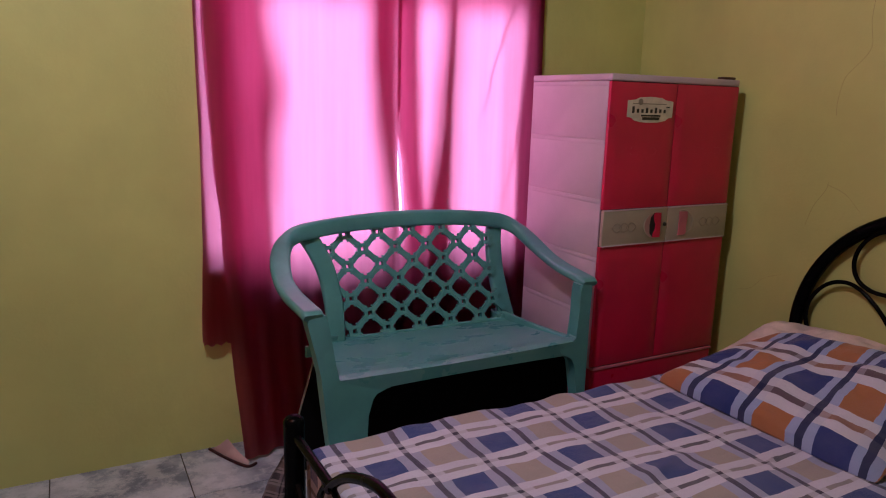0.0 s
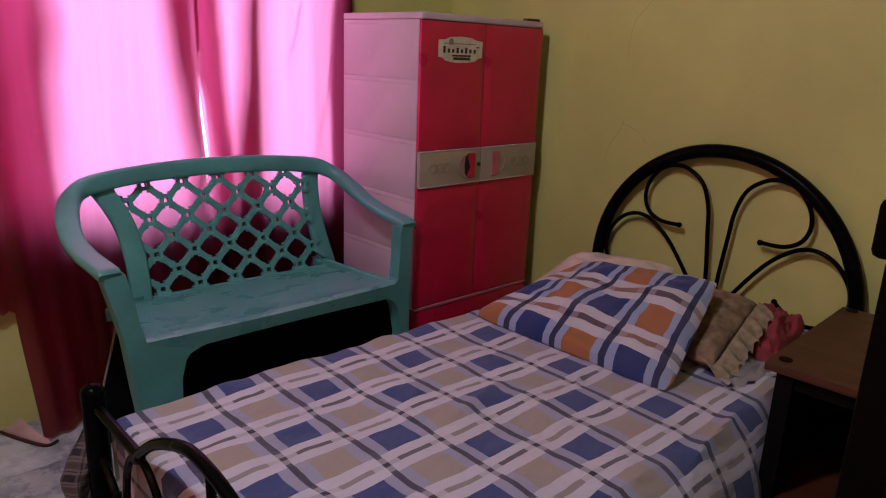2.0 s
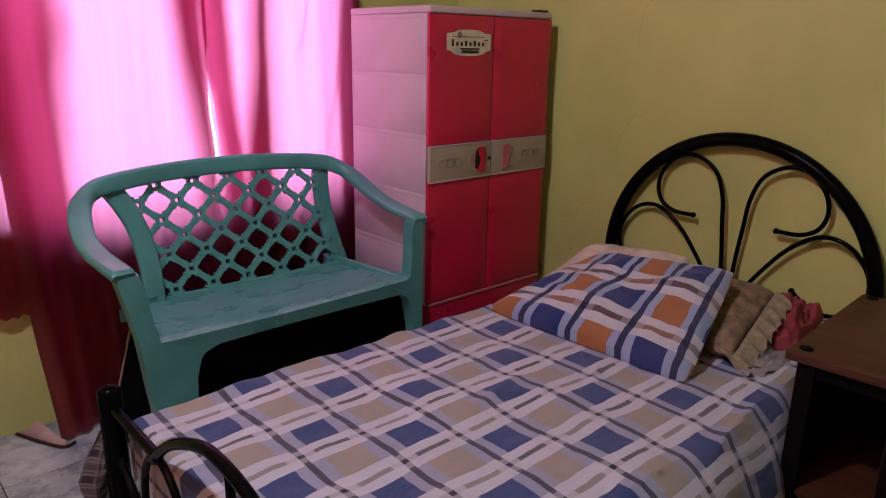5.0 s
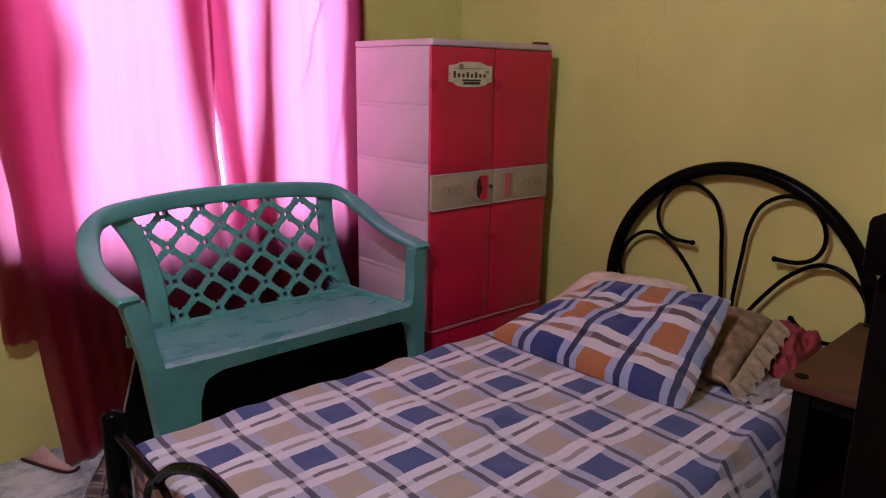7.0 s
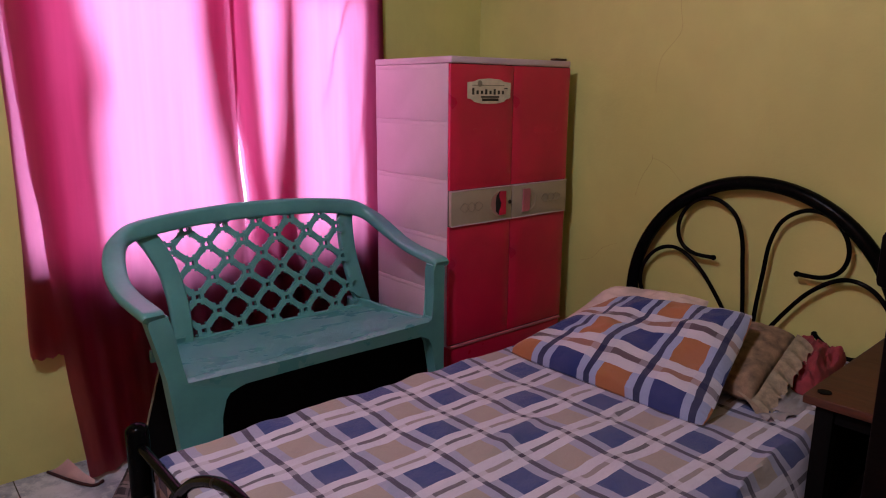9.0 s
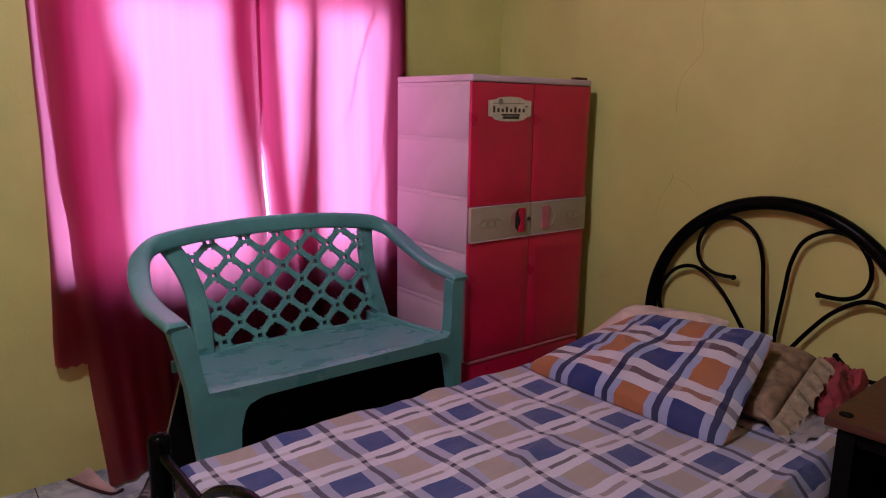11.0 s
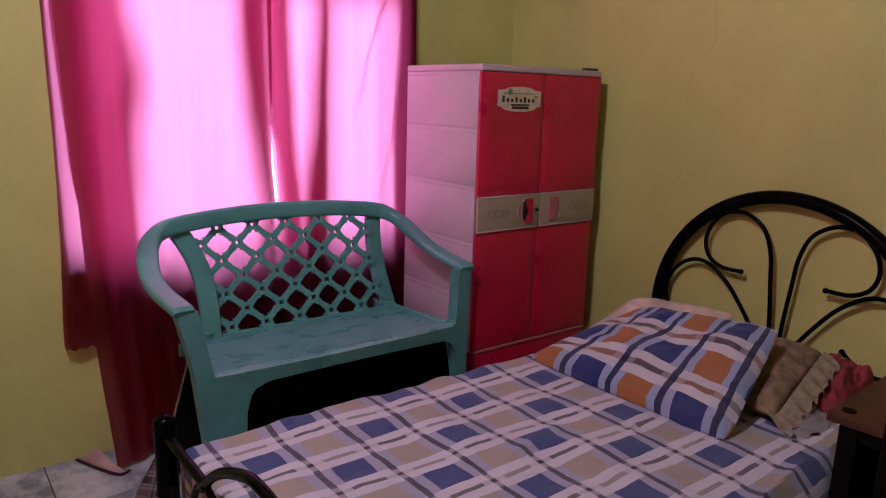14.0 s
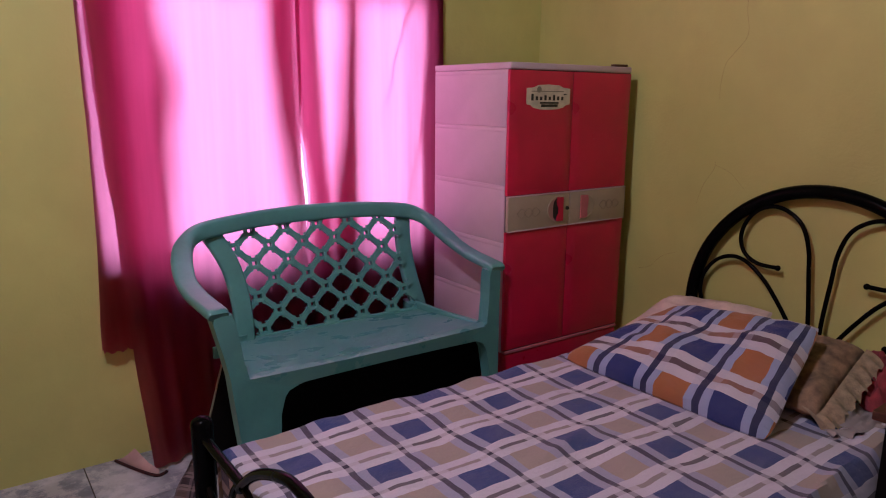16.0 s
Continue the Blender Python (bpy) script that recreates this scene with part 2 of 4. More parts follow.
DARK_WOOD = wood("dark_stained_wood", lin("0c0605"), lin("060303"), 0.75, 0.04)
CRACK = plain("crack_shadow", lin("a5995a"), 0.9)
FRAME_PAINT = plain("white_window_paint", lin("c9c4ba"), 0.4)

# ---- builders ----
PLACE = {}


def thing(name, base, label, category, group="", kind=""):
    ob = new(name)
    ob.empty_display_size = 0.05
    ob.location = base
    PLACE[ob] = Vector(base)
    return tagged(ob, label, category, group, kind)


def part(name, bm, material, parent=None, label="", smooth=True):
    """Links a bmesh as one mesh object under a thing or a part."""
    if bm.verts:
        lo = Vector([min(v.co[k] for v in bm.verts) for k in range(3)])
        hi = Vector([max(v.co[k] for v in bm.verts) for k in range(3)])
    c = (lo + hi) / 2
    for v in bm.verts:
        v.co -= c
    me = bpy.data.meshes.new(name)
    bmesh.ops.recalc_face_normals(bm, faces=bm.faces)
    bm.to_mesh(me)
    bm.free()
    for p in me.polygons:
        p.use_smooth = smooth
    me.materials.append(material)
    if smooth:
        me.set_sharp_from_angle(angle=radians(38))
    ob = new(name, me)
    PLACE[ob] = c
    ob.location = c
    if parent is not None:
        ob.parent = parent
        ob.location = c - PLACE[parent]
    if label:
        ob["label"] = label
    return ob


def box(x0, x1, y0, y1, z0, z1, bevel=0.0, segs=2):
    bm = bmesh.new()
    bmesh.ops.create_cube(bm, size=1.0)
    for v in bm.verts:
        v.co = Vector(((x0 + x1) / 2 + v.co.x * (x1 - x0), (y0 + y1) / 2 + v.co.y * (y1 - y0), (z0 + z1) / 2 + v.co.z * (z1 - z0)))
    if bevel:
        bmesh.ops.bevel(bm, geom=bm.edges[:], offset=bevel, segments=segs, affect="EDGES", profile=0.5)
    return bm


def smooth_line(pts, per=8, closed=False):
    """Catmull-Rom through the points."""
    pts = [Vector(p) for p in pts]
    n, out = len(pts), []
    for i in range(n - 1):
        p0, p1, p2, p3 = pts[max(i - 1, 0)], pts[i], pts[i + 1], pts[min(i + 2, n - 1)]
        for k in range(per):
            t = k / per
            out.append(0.5 * ((2 * p1) + (p2 - p0) * t + (2 * p0 - 5 * p1 + 4 * p2 - p3) * t * t + (3 * p1 - p0 - 3 * p2 + p3) * t ** 3))
    return out + [pts[-1]]


def sweep(pts, profile, up=(0, 0, 1), sizes=None, bm=None):
    """Sweeps a closed profile of (side, up) pairs along the points, with flat ends."""
    bm = bm or bmesh.new()
    pts = [Vector(p) for p in pts]
    rings = []
    for i, p in enumerate(pts):
        ahead = (pts[min(i + 1, len(pts) - 1)] - pts[max(i - 1, 0)]).normalized()
        u = Vector(up)
        side = ahead.cross(u)
        if side.length < 1e-3:
            side = ahead.cross(Vector((0, 1, 0)))
        side.normalize()
        top = side.cross(ahead).normalized()
        k = sizes[i] if sizes else 1.0
        rings.append([bm.verts.new(p + side * a * k + top * b * k) for a, b in profile])
    m = len(profile)
    for a, b in zip(rings, rings[1:]):
        for k in range(m):
            bm.faces.new((a[k], a[(k + 1) % m], b[(k + 1) % m], b[k]))
    bm.faces.new(rings[0][::-1])
    bm.faces.new(rings[-1])
    return bm


def ring_profile(r, n=12):
    return [(r * math.cos(2 * math.pi * k / n), r * math.sin(2 * math.pi * k / n)) for k in range(n)]


def pad_profile(w, h, r, n=4):
    """A rounded rectangle."""
    out = []
    for cx, cy, a0 in ((w / 2 - r, h / 2 - r, 0), (-w / 2 + r, h / 2 - r, 90), (-w / 2 + r, -h / 2 + r, 180), (w / 2 - r, -h / 2 + r, 270)):
        for k in range(n + 1):
            a = radians(a0 + 90 * k / n)
            out.append((cx + r * math.cos(a), cy + r * math.sin(a)))
    return out


def tube(pts, r, n=12, up=(1, 0, 0)):
    return sweep(pts, ring_profile(r, n), up)


def merge(*bms):
    """Joins bmeshes into one."""
    out = bmesh.new()
    for b in bms:
        me = bpy.data.meshes.new("tmp")
        b.to_mesh(me)
        b.free()
        out.from_mesh(me)
        bpy.data.meshes.remove(me)
    return out


def prism(outline, y0, y1):
    """Extrudes an outline of (x, z) from y0 to y1."""
    bm = bmesh.new()
    a = [bm.verts.new((x, y0, z)) for x, z in outline]
    b = [bm.verts.new((x, y1, z)) for x, z in outline]
    bm.faces.new(a)
    bm.faces.new(b[::-1])
    for k in range(len(a)):
        bm.faces.new((a[k], b[k], b[(k + 1) % len(a)], a[(k + 1) % len(a)]))
    return bm


# ---- room ----
X0, X1, Y0, Y1, TOP = -1.22, 1.60, -1.50, 2.32, 2.62


def setting(name, bm, material, label, category, smooth=False):
    return tagged(part(name, bm, material, None, "", smooth), label, category, kind="structure")


wx0, wx1, wz0, wz1 = WIN
setting("wall_north", merge(
    box(X0 - 0.14, wx0, Y1, Y1 + 0.14, 0, TOP), box(wx1, X1 + 0.14, Y1, Y1 + 0.14, 0, TOP),
    box(wx0, wx1, Y1, Y1 + 0.14, 0, wz0), box(wx0, wx1, Y1, Y1 + 0.14, wz1, TOP)), WALL_PAINT,
    "yellow painted plaster wall with a window opening", "wall")
setting("wall_east", box(X1, X1 + 0.14, Y0 - 0.14, Y1, 0, TOP), WALL_PAINT, "yellow painted plaster wall with fine cracks", "wall")
setting("wall_south", box(X0 - 0.14, X1, Y0 - 0.14, Y0, 0, TOP), WALL_PAINT, "plain yellow painted wall", "wall")
# unseen wall, its peach chosen to bounce warm light onto the north wall
setting("wall_west", box(X0 - 0.14, X0, Y0, Y1, 0, TOP), PEACH_BOUNCE, "unseen closing wall, coloured peach to bounce warm light", "wall")
# unseen ceiling, its colour darkened to weaken the bounced fill
setting("ceiling", box(X0 - 0.14, X1 + 0.14, Y0 - 0.14, Y1 + 0.14, TOP, TOP + 0.1), CEILING_PAINT, "unseen ceiling, dulled to cut bounced light", "ceiling")
floor = setting("floor", box(X0 - 0.14, X1 + 0.14, Y0 - 0.14, Y1 + 0.14, -0.12, -0.0025), GROUT, "grey-white marbled ceramic floor tiles with dark joints", "floor")

# bright overcast sky outside
SKY_WHITE, sky_nt, sky_b = nodes_of("bright_sky")
sky_b.inputs["Base Color"].default_value = (0.0, 0.0, 0.0, 1)
sky_b.inputs["Emission Color"].default_value, sky_b.inputs["Emission Strength"].default_value = (1.0, 0.95, 0.97, 1), 1.6
setting("backdrop", box(-3.0, 4.0, 5.2, 5.25, -1.5, 4.5), SKY_WHITE, "bright white sky seen past the curtain", "sky")

# window behind the curtain
window = thing("window_1", (0.315, 2.40, WIN[2]), "white framed window behind the curtain", "window", kind="structure")
for a in (wx0 + 0.02, wx1 - 0.02):
    part("window_frame", box(a - 0.02, a + 0.02, 2.40, 2.44, wz0 + 0.04, wz1 - 0.04, 0.003), FRAME_PAINT, window)
for a in (wz0 + 0.02, wz1 - 0.02):
    part("window_frame", box(wx0, wx1, 2.40, 2.44, a - 0.02, a + 0.02, 0.003), FRAME_PAINT, window)


def crack(name, pts, r):
    return setting(name, tube(smooth_line(pts, 4), r, 5, (1, 0, 0)), CRACK, "thin dark crack in the wall paint", "crack", True)


E = X1 + 0.0006
crack("trim_crack", [(E, 1.289, 1.78), (E, 1.290, 1.65), (E, 1.295, 1.55), (E, 1.283, 1.46), (E, 1.33, 1.40), (E, 1.359, 1.365), (E, 1.372, 1.29), (E, 1.37, 1.244)], 0.0010)
crack("trim_crack", [(E, 1.365, 1.02), (E, 1.368, 0.995), (E, 1.39, 0.96), (E, 1.41, 0.926), (E, 1.43, 0.86)], 0.0010)
crack("trim_crack", [(E, 1.24, 0.93), (E, 1.30, 0.985), (E, 1.368, 1.01)], 0.0009)
crack("trim_crack", [(E, 1.50, 0.66), (E, 1.568, 0.631), (E, 1.62, 0.58), (E, 1.678, 0.56)], 0.0009)

# ---- curtain ----


def fold(x, z):
    """How far the hanging cloth stands off its plane; its foot at one end swings out into the room."""
    d = 0.007 * math.sin(23 * x + 1.0 + 0.5 * z) + 0.004 * math.sin(61 * x + 2.1 + 0.7 * z) + 0.014 * noise.noise((x * 3.0, z * 0.9, 1.0))
    d += 0.004 * noise.noise((x * 11.0 + z * 3.5, z * 4.0, 6.0)) + 0.008 * math.sin(95 * x + 4 * z) * max(0.0, 0.9 - z)
    return d - 0.16 * max(0.0, 0.5 - z) * max(0.0, min(1.0, (-0.05 - x) / 0.15))


def between(rows, z):
    """The two edges at height z, from rows of (height, edge, edge) in falling order."""
    if z >= rows[0][0]:
        return rows[0][1:]
    for a, b in zip(rows, rows[1:]):
        if z >= b[0]:
            t = (a[0] - z) / (a[0] - b[0])
            t = t * t * (3 - 2 * t) * 0.6 + t * 0.4
            return tuple(p + (q - p) * t for p, q in zip(a[1:], b[1:]))
    return rows[-1][1:]


def cloth_strip(rows, layer, low=None, hem=0.0):
    """A layer of the curtain between two edges that wander with height."""
    top, bottom = rows[0][0], rows[-1][0]
    wide = max(r[2] - r[1] for r in rows)
    nx, nz = max(4, int(wide * 160)), 90
    bm = bmesh.new()
    grid = []
    for j in range(nz + 1):
        row = []
        for i in range(nx + 1):
            q = i / nx
            z = top + (bottom + hem * math.sin(31 * q) + 0.7 * hem * math.sin(83 * q) - top) * j / nz
            a, b = between(rows, z)
            a, b = a + 0.003 * noise.noise((z * 5, layer, a * 9)), b + 0.003 * noise.noise((z * 5, layer, b * 9))
            x = a + (b - a) * q
            q2 = max(0.0, min(1.0, (x - 0.90) / 0.09)) ** 2  # the last fold lies back against the wall
            row.append(bm.verts.new((x + 0.050 * q2, min(0.070 * q2 + 2.222 + fold(x, z) + (0.012 + 0.019 * layer if layer else 0.0), Y1 - 0.005 - 0.001 * layer), z)))
        grid.append(row)
    for p0, p1 in zip(grid, grid[1:]):
        for k in range(nx):
            bm.faces.new((p0[k], p0[k + 1], p1[k + 1], p1[k]))
    return bm


curtain = thing("curtain", (0.3, 2.2, 0.0), "magenta pink cloth curtains drawn over a bright window", "curtain")
CZ = 2.04
part("left_panel", cloth_strip([(CZ, -0.302, 0.378), (1.5, -0.300, 0.376), (1.25, -0.292, 0.372), (1.17, -0.289, 0.363), (1.02, -0.284, 0.361), (0.84, -0.272, 0.372), (0.45, -0.258, 0.372), (0.015, -0.232, 0.370)], 0), CURTAIN, curtain)
part("right_panel", cloth_strip([(CZ, 0.360, 0.990), (1.15, 0.361, 0.988), (1.02, 0.383, 0.987), (0.86, 0.391, 0.986), (0.78, 0.372, 0.986), (0.5, 0.366, 0.985), (0.03, 0.362, 0.985)], 0), CURTAIN, curtain)
part("side_fold", cloth_strip([(CZ, -0.322, -0.20), (1.5, -0.318, -0.19), (0.78, -0.318, -0.17), (0.405, -0.334, -0.17)], 3, None, 0.004), CURTAIN, curtain, "shorter outer fold of the curtain")
FOLDS_AND_BLOCKER = (
    ([(CZ, -0.323, -0.311), (1.5, -0.319, -0.304), (1.04, -0.314, -0.298), (0.78, -0.319, -0.296), (0.41, -0.335, -0.272)], 4),
    ([(CZ, -0.306, -0.150), (1.5, -0.303, -0.118), (1.28, -0.297, -0.085), (1.04, -0.285, -0.100), (0.78, -0.262, -0.095), (0.05, -0.220, -0.080)], 1),
    ([(1.40, -0.118, -0.116), (1.2, -0.138, -0.100), (1.04, -0.132, -0.100), (0.78, -0.128, -0.093), (0.05, -0.120, -0.080)], 4),
    ([(CZ, 0.258, 0.359), (1.47, 0.271, 0.359), (1.21, 0.288, 0.360), (1.02, 0.312, 0.364), (0.85, 0.331, 0.371), (0.05, 0.340, 0.368)], 1),
    ([(CZ, 0.292, 0.358), (1.47, 0.300, 0.358), (1.21, 0.320, 0.359), (1.02, 0.335, 0.362), (0.85, 0.347, 0.370), (0.05, 0.350, 0.367)], 2),
    ([(CZ, 0.364, 0.436), (1.47, 0.364, 0.441), (1.15, 0.366, 0.452), (1.02, 0.384, 0.458), (0.84, 0.396, 0.465), (0.05, 0.392, 0.470)], 1),
    ([(CZ, 0.400, 0.434), (1.47, 0.405, 0.439), (1.15, 0.415, 0.450), (0.84, 0.425, 0.463), (0.05, 0.425, 0.468)], 2),
    ([(CZ, 0.570, 0.612), (1.49, 0.564, 0.607), (1.21, 0.545, 0.600), (0.83, 0.492, 0.598), (0.05, 0.470, 0.596)], 1),
    ([(1.45, 0.592, 0.604), (1.2, 0.575, 0.599), (0.83, 0.535, 0.597), (0.05, 0.520, 0.595)], 2),
    ([(CZ, -0.150, -0.128), (1.5, -0.128, -0.090), (1.28, -0.10, -0.045), (1.1, -0.11, -0.075), (0.9, -0.115, -0.085)], 3),
    ([(CZ, 0.244, 0.270), (1.47, 0.255, 0.30), (1.21, 0.272, 0.33), (1.02, 0.297, 0.355), (0.85, 0.318, 0.365), (0.4, 0.33, 0.36)], 3),
    ([(CZ, 0.548, 0.600), (1.49, 0.546, 0.600), (1.21, 0.523, 0.59), (0.83, 0.475, 0.58), (0.4, 0.46, 0.58)], 3),
    ([(1.62, 0.842, 0.850), (1.51, 0.806, 0.813), (1.33, 0.743, 0.749), (1.13, 0.690, 0.692)], 0.12),
    ([(1.22, 0.880, 0.884), (1.1, 0.870, 0.875), (0.83, 0.820, 0.823)], 0.12),
    # unseen layer added behind the lower curtain to block light and darken it
    ([(0.60, -0.06, 0.960), (0.30, -0.05, 0.960), (0.05, -0.04, 0.960)], 3),
    ([(CZ, 0.905, 0.988), (1.52, 0.896, 0.987), (1.1, 0.872, 0.986), (0.9, 0.880, 0.985), (0.05, 0.900, 0.984)], 1),
)
for rows, layer in FOLDS_AND_BLOCKER:
    part("cloth_layer", cloth_strip(rows, layer), CURTAIN, curtain)
flap = bmesh.new()
rows = []
for j in range(9):
    f = j / 8
    foot = Vector((-0.325, 2.300, 0.004)).lerp(Vector((-0.238, 2.128, 0.004)), f)
    head = Vector((-0.275, 2.235, 0.062)).lerp(Vector((-0.222, 2.135, 0.012)), f)
    rows.append([flap.verts.new(foot.lerp(head, i / 5) + Vector((0, -0.010 * math.sin(math.pi * i / 5), 0.004 * math.sin(5 * f + 2 * i / 5)))) for i in range(6)])
for p0, p1 in zip(rows, rows[1:]):
    for i in range(5):
        flap.faces.new((p0[i], p0[i + 1], p1[i + 1], p1[i]))
part("trailing_hem", flap, LINING, curtain, "pale turned-up hem trailing on the floor")
part("hem_cord", tube(smooth_line([(-0.328, 2.302, 0.006), (-0.285, 2.205, 0.006), (-0.236, 2.122, 0.006), (-0.20, 2.13, 0.006)], 5), 0.005, 8, (0, 0, 1)), DARK_HEM, curtain)
part("top_hem", cloth_strip([(CZ, -0.320, 0.985), (1.600, -0.316, 0.985)], 5, None, 0.004), CURTAIN, curtain)

# ---- plastic wardrobe ----


def wardrobe():
    x0, x1, y0, y1, top = 0.900, 1.511, 1.700, 2.150, 1.345
    t = thing("wardrobe", (1.2055, 1.92, 0.0), "red and pale pink plastic wardrobe with beige handle bands", "wardrobe")
    body = part("body", box(x0 + 0.008, x1 - 0.004, y0 + 0.026, y1 - 0.006, 0.02, top - 0.012, 0.004), PINK, t, "pale pink plastic body")
    seams = (0.115, 0.322, 0.527, 0.733, 0.938, 1.141, top - 0.0078)
    for a, b in zip(seams, seams[1:]):
        for xa, xb in ((x0 + 0.001, x0 + 0.012), (x1 - 0.012, x1 - 0.002)):
            # lowest side panel coloured red for the curtain's reflection in shade
            part("side_panel", box(xa, xb, y0 + 0.020, y1, a + 0.0003, b - 0.0003, 0.001), PINK if a > 0.2 else RED, body)
            part("rim", box(xa - 0.0006 if xa < 1.2 else xa, xb if xa < 1.2 else xb + 0.0006, y0 + 0.022, y1 - 0.004, b - 0.018, b - 0.003, 0.003), PINK if a > 0.2 else RED, body)
    part("base", box(x0 + 0.004, x1 - 0.004, y0 + 0.02, y1 - 0.004, 0.0, 0.113, 0.006), RED, t, "red plastic base")
    part("drawer", box(x0 + 0.004, x1 - 0.004, y0 + 0.001, y0 + 0.03, 0.118, 0.318, 0.008, 3), RED, t, "red drawer front")
    part("ridge", box(x0 + 0.003, x1 - 0.003, y0 - 0.003, y0 + 0.03, 0.3195, 0.3295, 0.003), RIDGE, t, "pale ridge over the drawer")
    part("lid", box(x0, x1 + 0.001, y0 + 0.002, y1 + 0.003, top - 0.0075, top + 0.016, 0.005, 3), PINK, t, "pale pink lid")
    # near-black filler stands in for the shade between the doors
    part("shadow_gap", box(x0 + 0.006, x1 - 0.004, y0 + 0.006, y0 + 0.024, 0.325, top + 0.0005), GAP_SHADE, t)
    mid = 1.2005
    for xa, xb, side in ((x0, mid - 0.0015, 1), (mid + 0.0015, x1, -1)):
        d = part("door", door_panel(xa, xb, y0, 0.905, top - 0.010), RED, t, "red plastic wardrobe door")
        part("lower_panel", door_panel(xa, xb, y0, 0.333, 0.774), RED, d)
        h = part("handle_band", band_panel(xa, xb, y0, 0.776, 0.903), BEIGE, d, "beige moulded handle band")
        for za in (0.7775, 0.9015):
            part("band_rim", box(xa + 0.002, xb - 0.002, y0 - 0.0065, y0 + 0.004, za - 0.0022, za + 0.0022, 0.0012), PINK, h)
        # half-moon grip: a scooped recess with a curved plate at its straight side
        gx = 1.164 if side > 0 else 1.255
        moon = [(gx, 0.886), (gx, 0.795)]
        moon += [(gx - side * 0.075 * math.sin(radians(a)) ** 0.8, 0.841 - 0.049 * math.cos(radians(a))) for a in range(12, 180, 12)]
        part("grip", scoop(moon, gx, y0, side), SCOOP if side > 0 else BEIGE, h, "scooped half-moon grip recess")
        rim = smooth_line([(x, y0 - 0.0058, z) for x, z in moon[1:] + moon[:1]], 2)
        part("grip_rim", tube(rim, 0.0020, 6, (0, 1, 0)), BEIGE, h)
        wave = [(0.030, 0.886), (0.034, 0.872), (0.029, 0.855), (0.022, 0.842), (0.024, 0.826), (0.034, 0.808), (0.032, 0.797)] if side > 0 else [(0.036, 0.884), (0.041, 0.868), (0.039, 0.845), (0.036, 0.825), (0.038, 0.808), (0.032, 0.798)]
        plate = prism([(gx - side * 0.001, 0.797), (gx - side * 0.001, 0.885)] + [(gx - side * a, b) for a, b in wave], y0 - 0.011, y0 - 0.0062)
        part("grip_plate", plate, RED if side > 0 else RIDGE, h, "moulded red grip plate")
        if side > 0:
            # flat near-black plate paints the shade inside the grip recess
            part("finger_shade", prism([(gx - a, b) for a, b in wave] + [(gx - 0.047, 0.812), (gx - 0.050, 0.842), (gx - 0.046, 0.870)], y0 - 0.0068, y0 - 0.0060), GAP_SHADE, h, "dark plate for the shade in the finger recess")
        for k in range(3):
            cx = (xa + 0.062 + 0.033 * k) if side > 0 else (xb - 0.062 - 0.033 * k)
            pts = [(cx - 0.022, y0 - 0.0058, 0.84), (cx - 0.008, y0 - 0.0058, 0.853), (cx, y0 - 0.0058, 0.856), (cx + 0.008, y0 - 0.0058, 0.853), (cx + 0.022, y0 - 0.0058, 0.84),
                   (cx + 0.008, y0 - 0.0058, 0.827), (cx, y0 - 0.0058, 0.824), (cx - 0.008, y0 - 0.0058, 0.827), (cx - 0.022, y0 - 0.0058, 0.84)]
            part("engraving", tube(smooth_line(pts, 3), 0.0011, 5, (0, 1, 0)), BEIGE_LINE, h)
        for k in range(3):
            ex = xa + (0.11 + 0.042 * k) * (1 if side > 0 else 1.1)
            loop = [(ex + 0.020 * math.cos(a), y0 - 0.0062, 1.105 + 0.013 * math.sin(a)) for a in [2 * math.pi * q / 16 for q in range(17)]]
            part("embossing", tube([(a, b + 0.0007, c) for a, b, c in loop], 0.0013, 5, (0, 1, 0)), RED, d)
    lock = bmesh.new()
    bmesh.ops.create_cone(lock, cap_ends=True, segments=14, radius1=0.0075, radius2=0.0065, depth=0.006, matrix=pose(1.187, y0 - 0.0075, 0.842, 90))
    part("lock", lock, INK, t, "small dark lock")
    # sticker with ornament bars in place of its lettering
    c, zc = 1.070, 1.245
    half = [(0.0, 0.044), (0.05, 0.041), (0.072, 0.033), (0.104, 0.030), (0.104, -0.024), (0.085, -0.027), (0.072, -0.036), (0.04, -0.042), (0.0, -0.043)]
    out = [(c + a, zc + b) for a, b in half] + [(c - a, zc + b) for a, b in half[-2:0:-1]]
    st = part("sticker", prism(out, y0 - 0.0075, y0 - 0.006), STICKER, t, "cream shaped sticker with a dark emblem", False)
    for k in range(8):
        hh = (0.019, 0.011, 0.010, 0.015, 0.010, 0.016, 0.011, 0.010)[k]
        bx = c - 0.078 + 0.0205 * k
        part("emblem_bar", box(bx - 0.0052, bx + 0.0052, y0 - 0.0083, y0 - 0.0078, zc - 0.008 - 0.2 * hh, zc - 0.008 + hh), INK, st, "", False)
    part("emblem_bar", box(c - 0.082, c + 0.072, y0 - 0.0083, y0 - 0.0078, zc + 0.0185, zc + 0.0215), GREY_INK, st, "", False)
    part("emblem_bar", box(c - 0.042, c + 0.048, y0 - 0.0083, y0 - 0.0078, zc - 0.0225, zc - 0.0165), INK, st, "", False)
    part("emblem_bar", box(c - 0.036, c + 0.044, y0 - 0.0083, y0 - 0.0078, zc - 0.034, zc - 0.0245), INK, st, "", False)
    part("emblem_bar", box(c + 0.072, c + 0.088, y0 - 0.0083, y0 - 0.0078, zc + 0.008, zc + 0.012), INK, st, "", False)
    ro = bmesh.new()
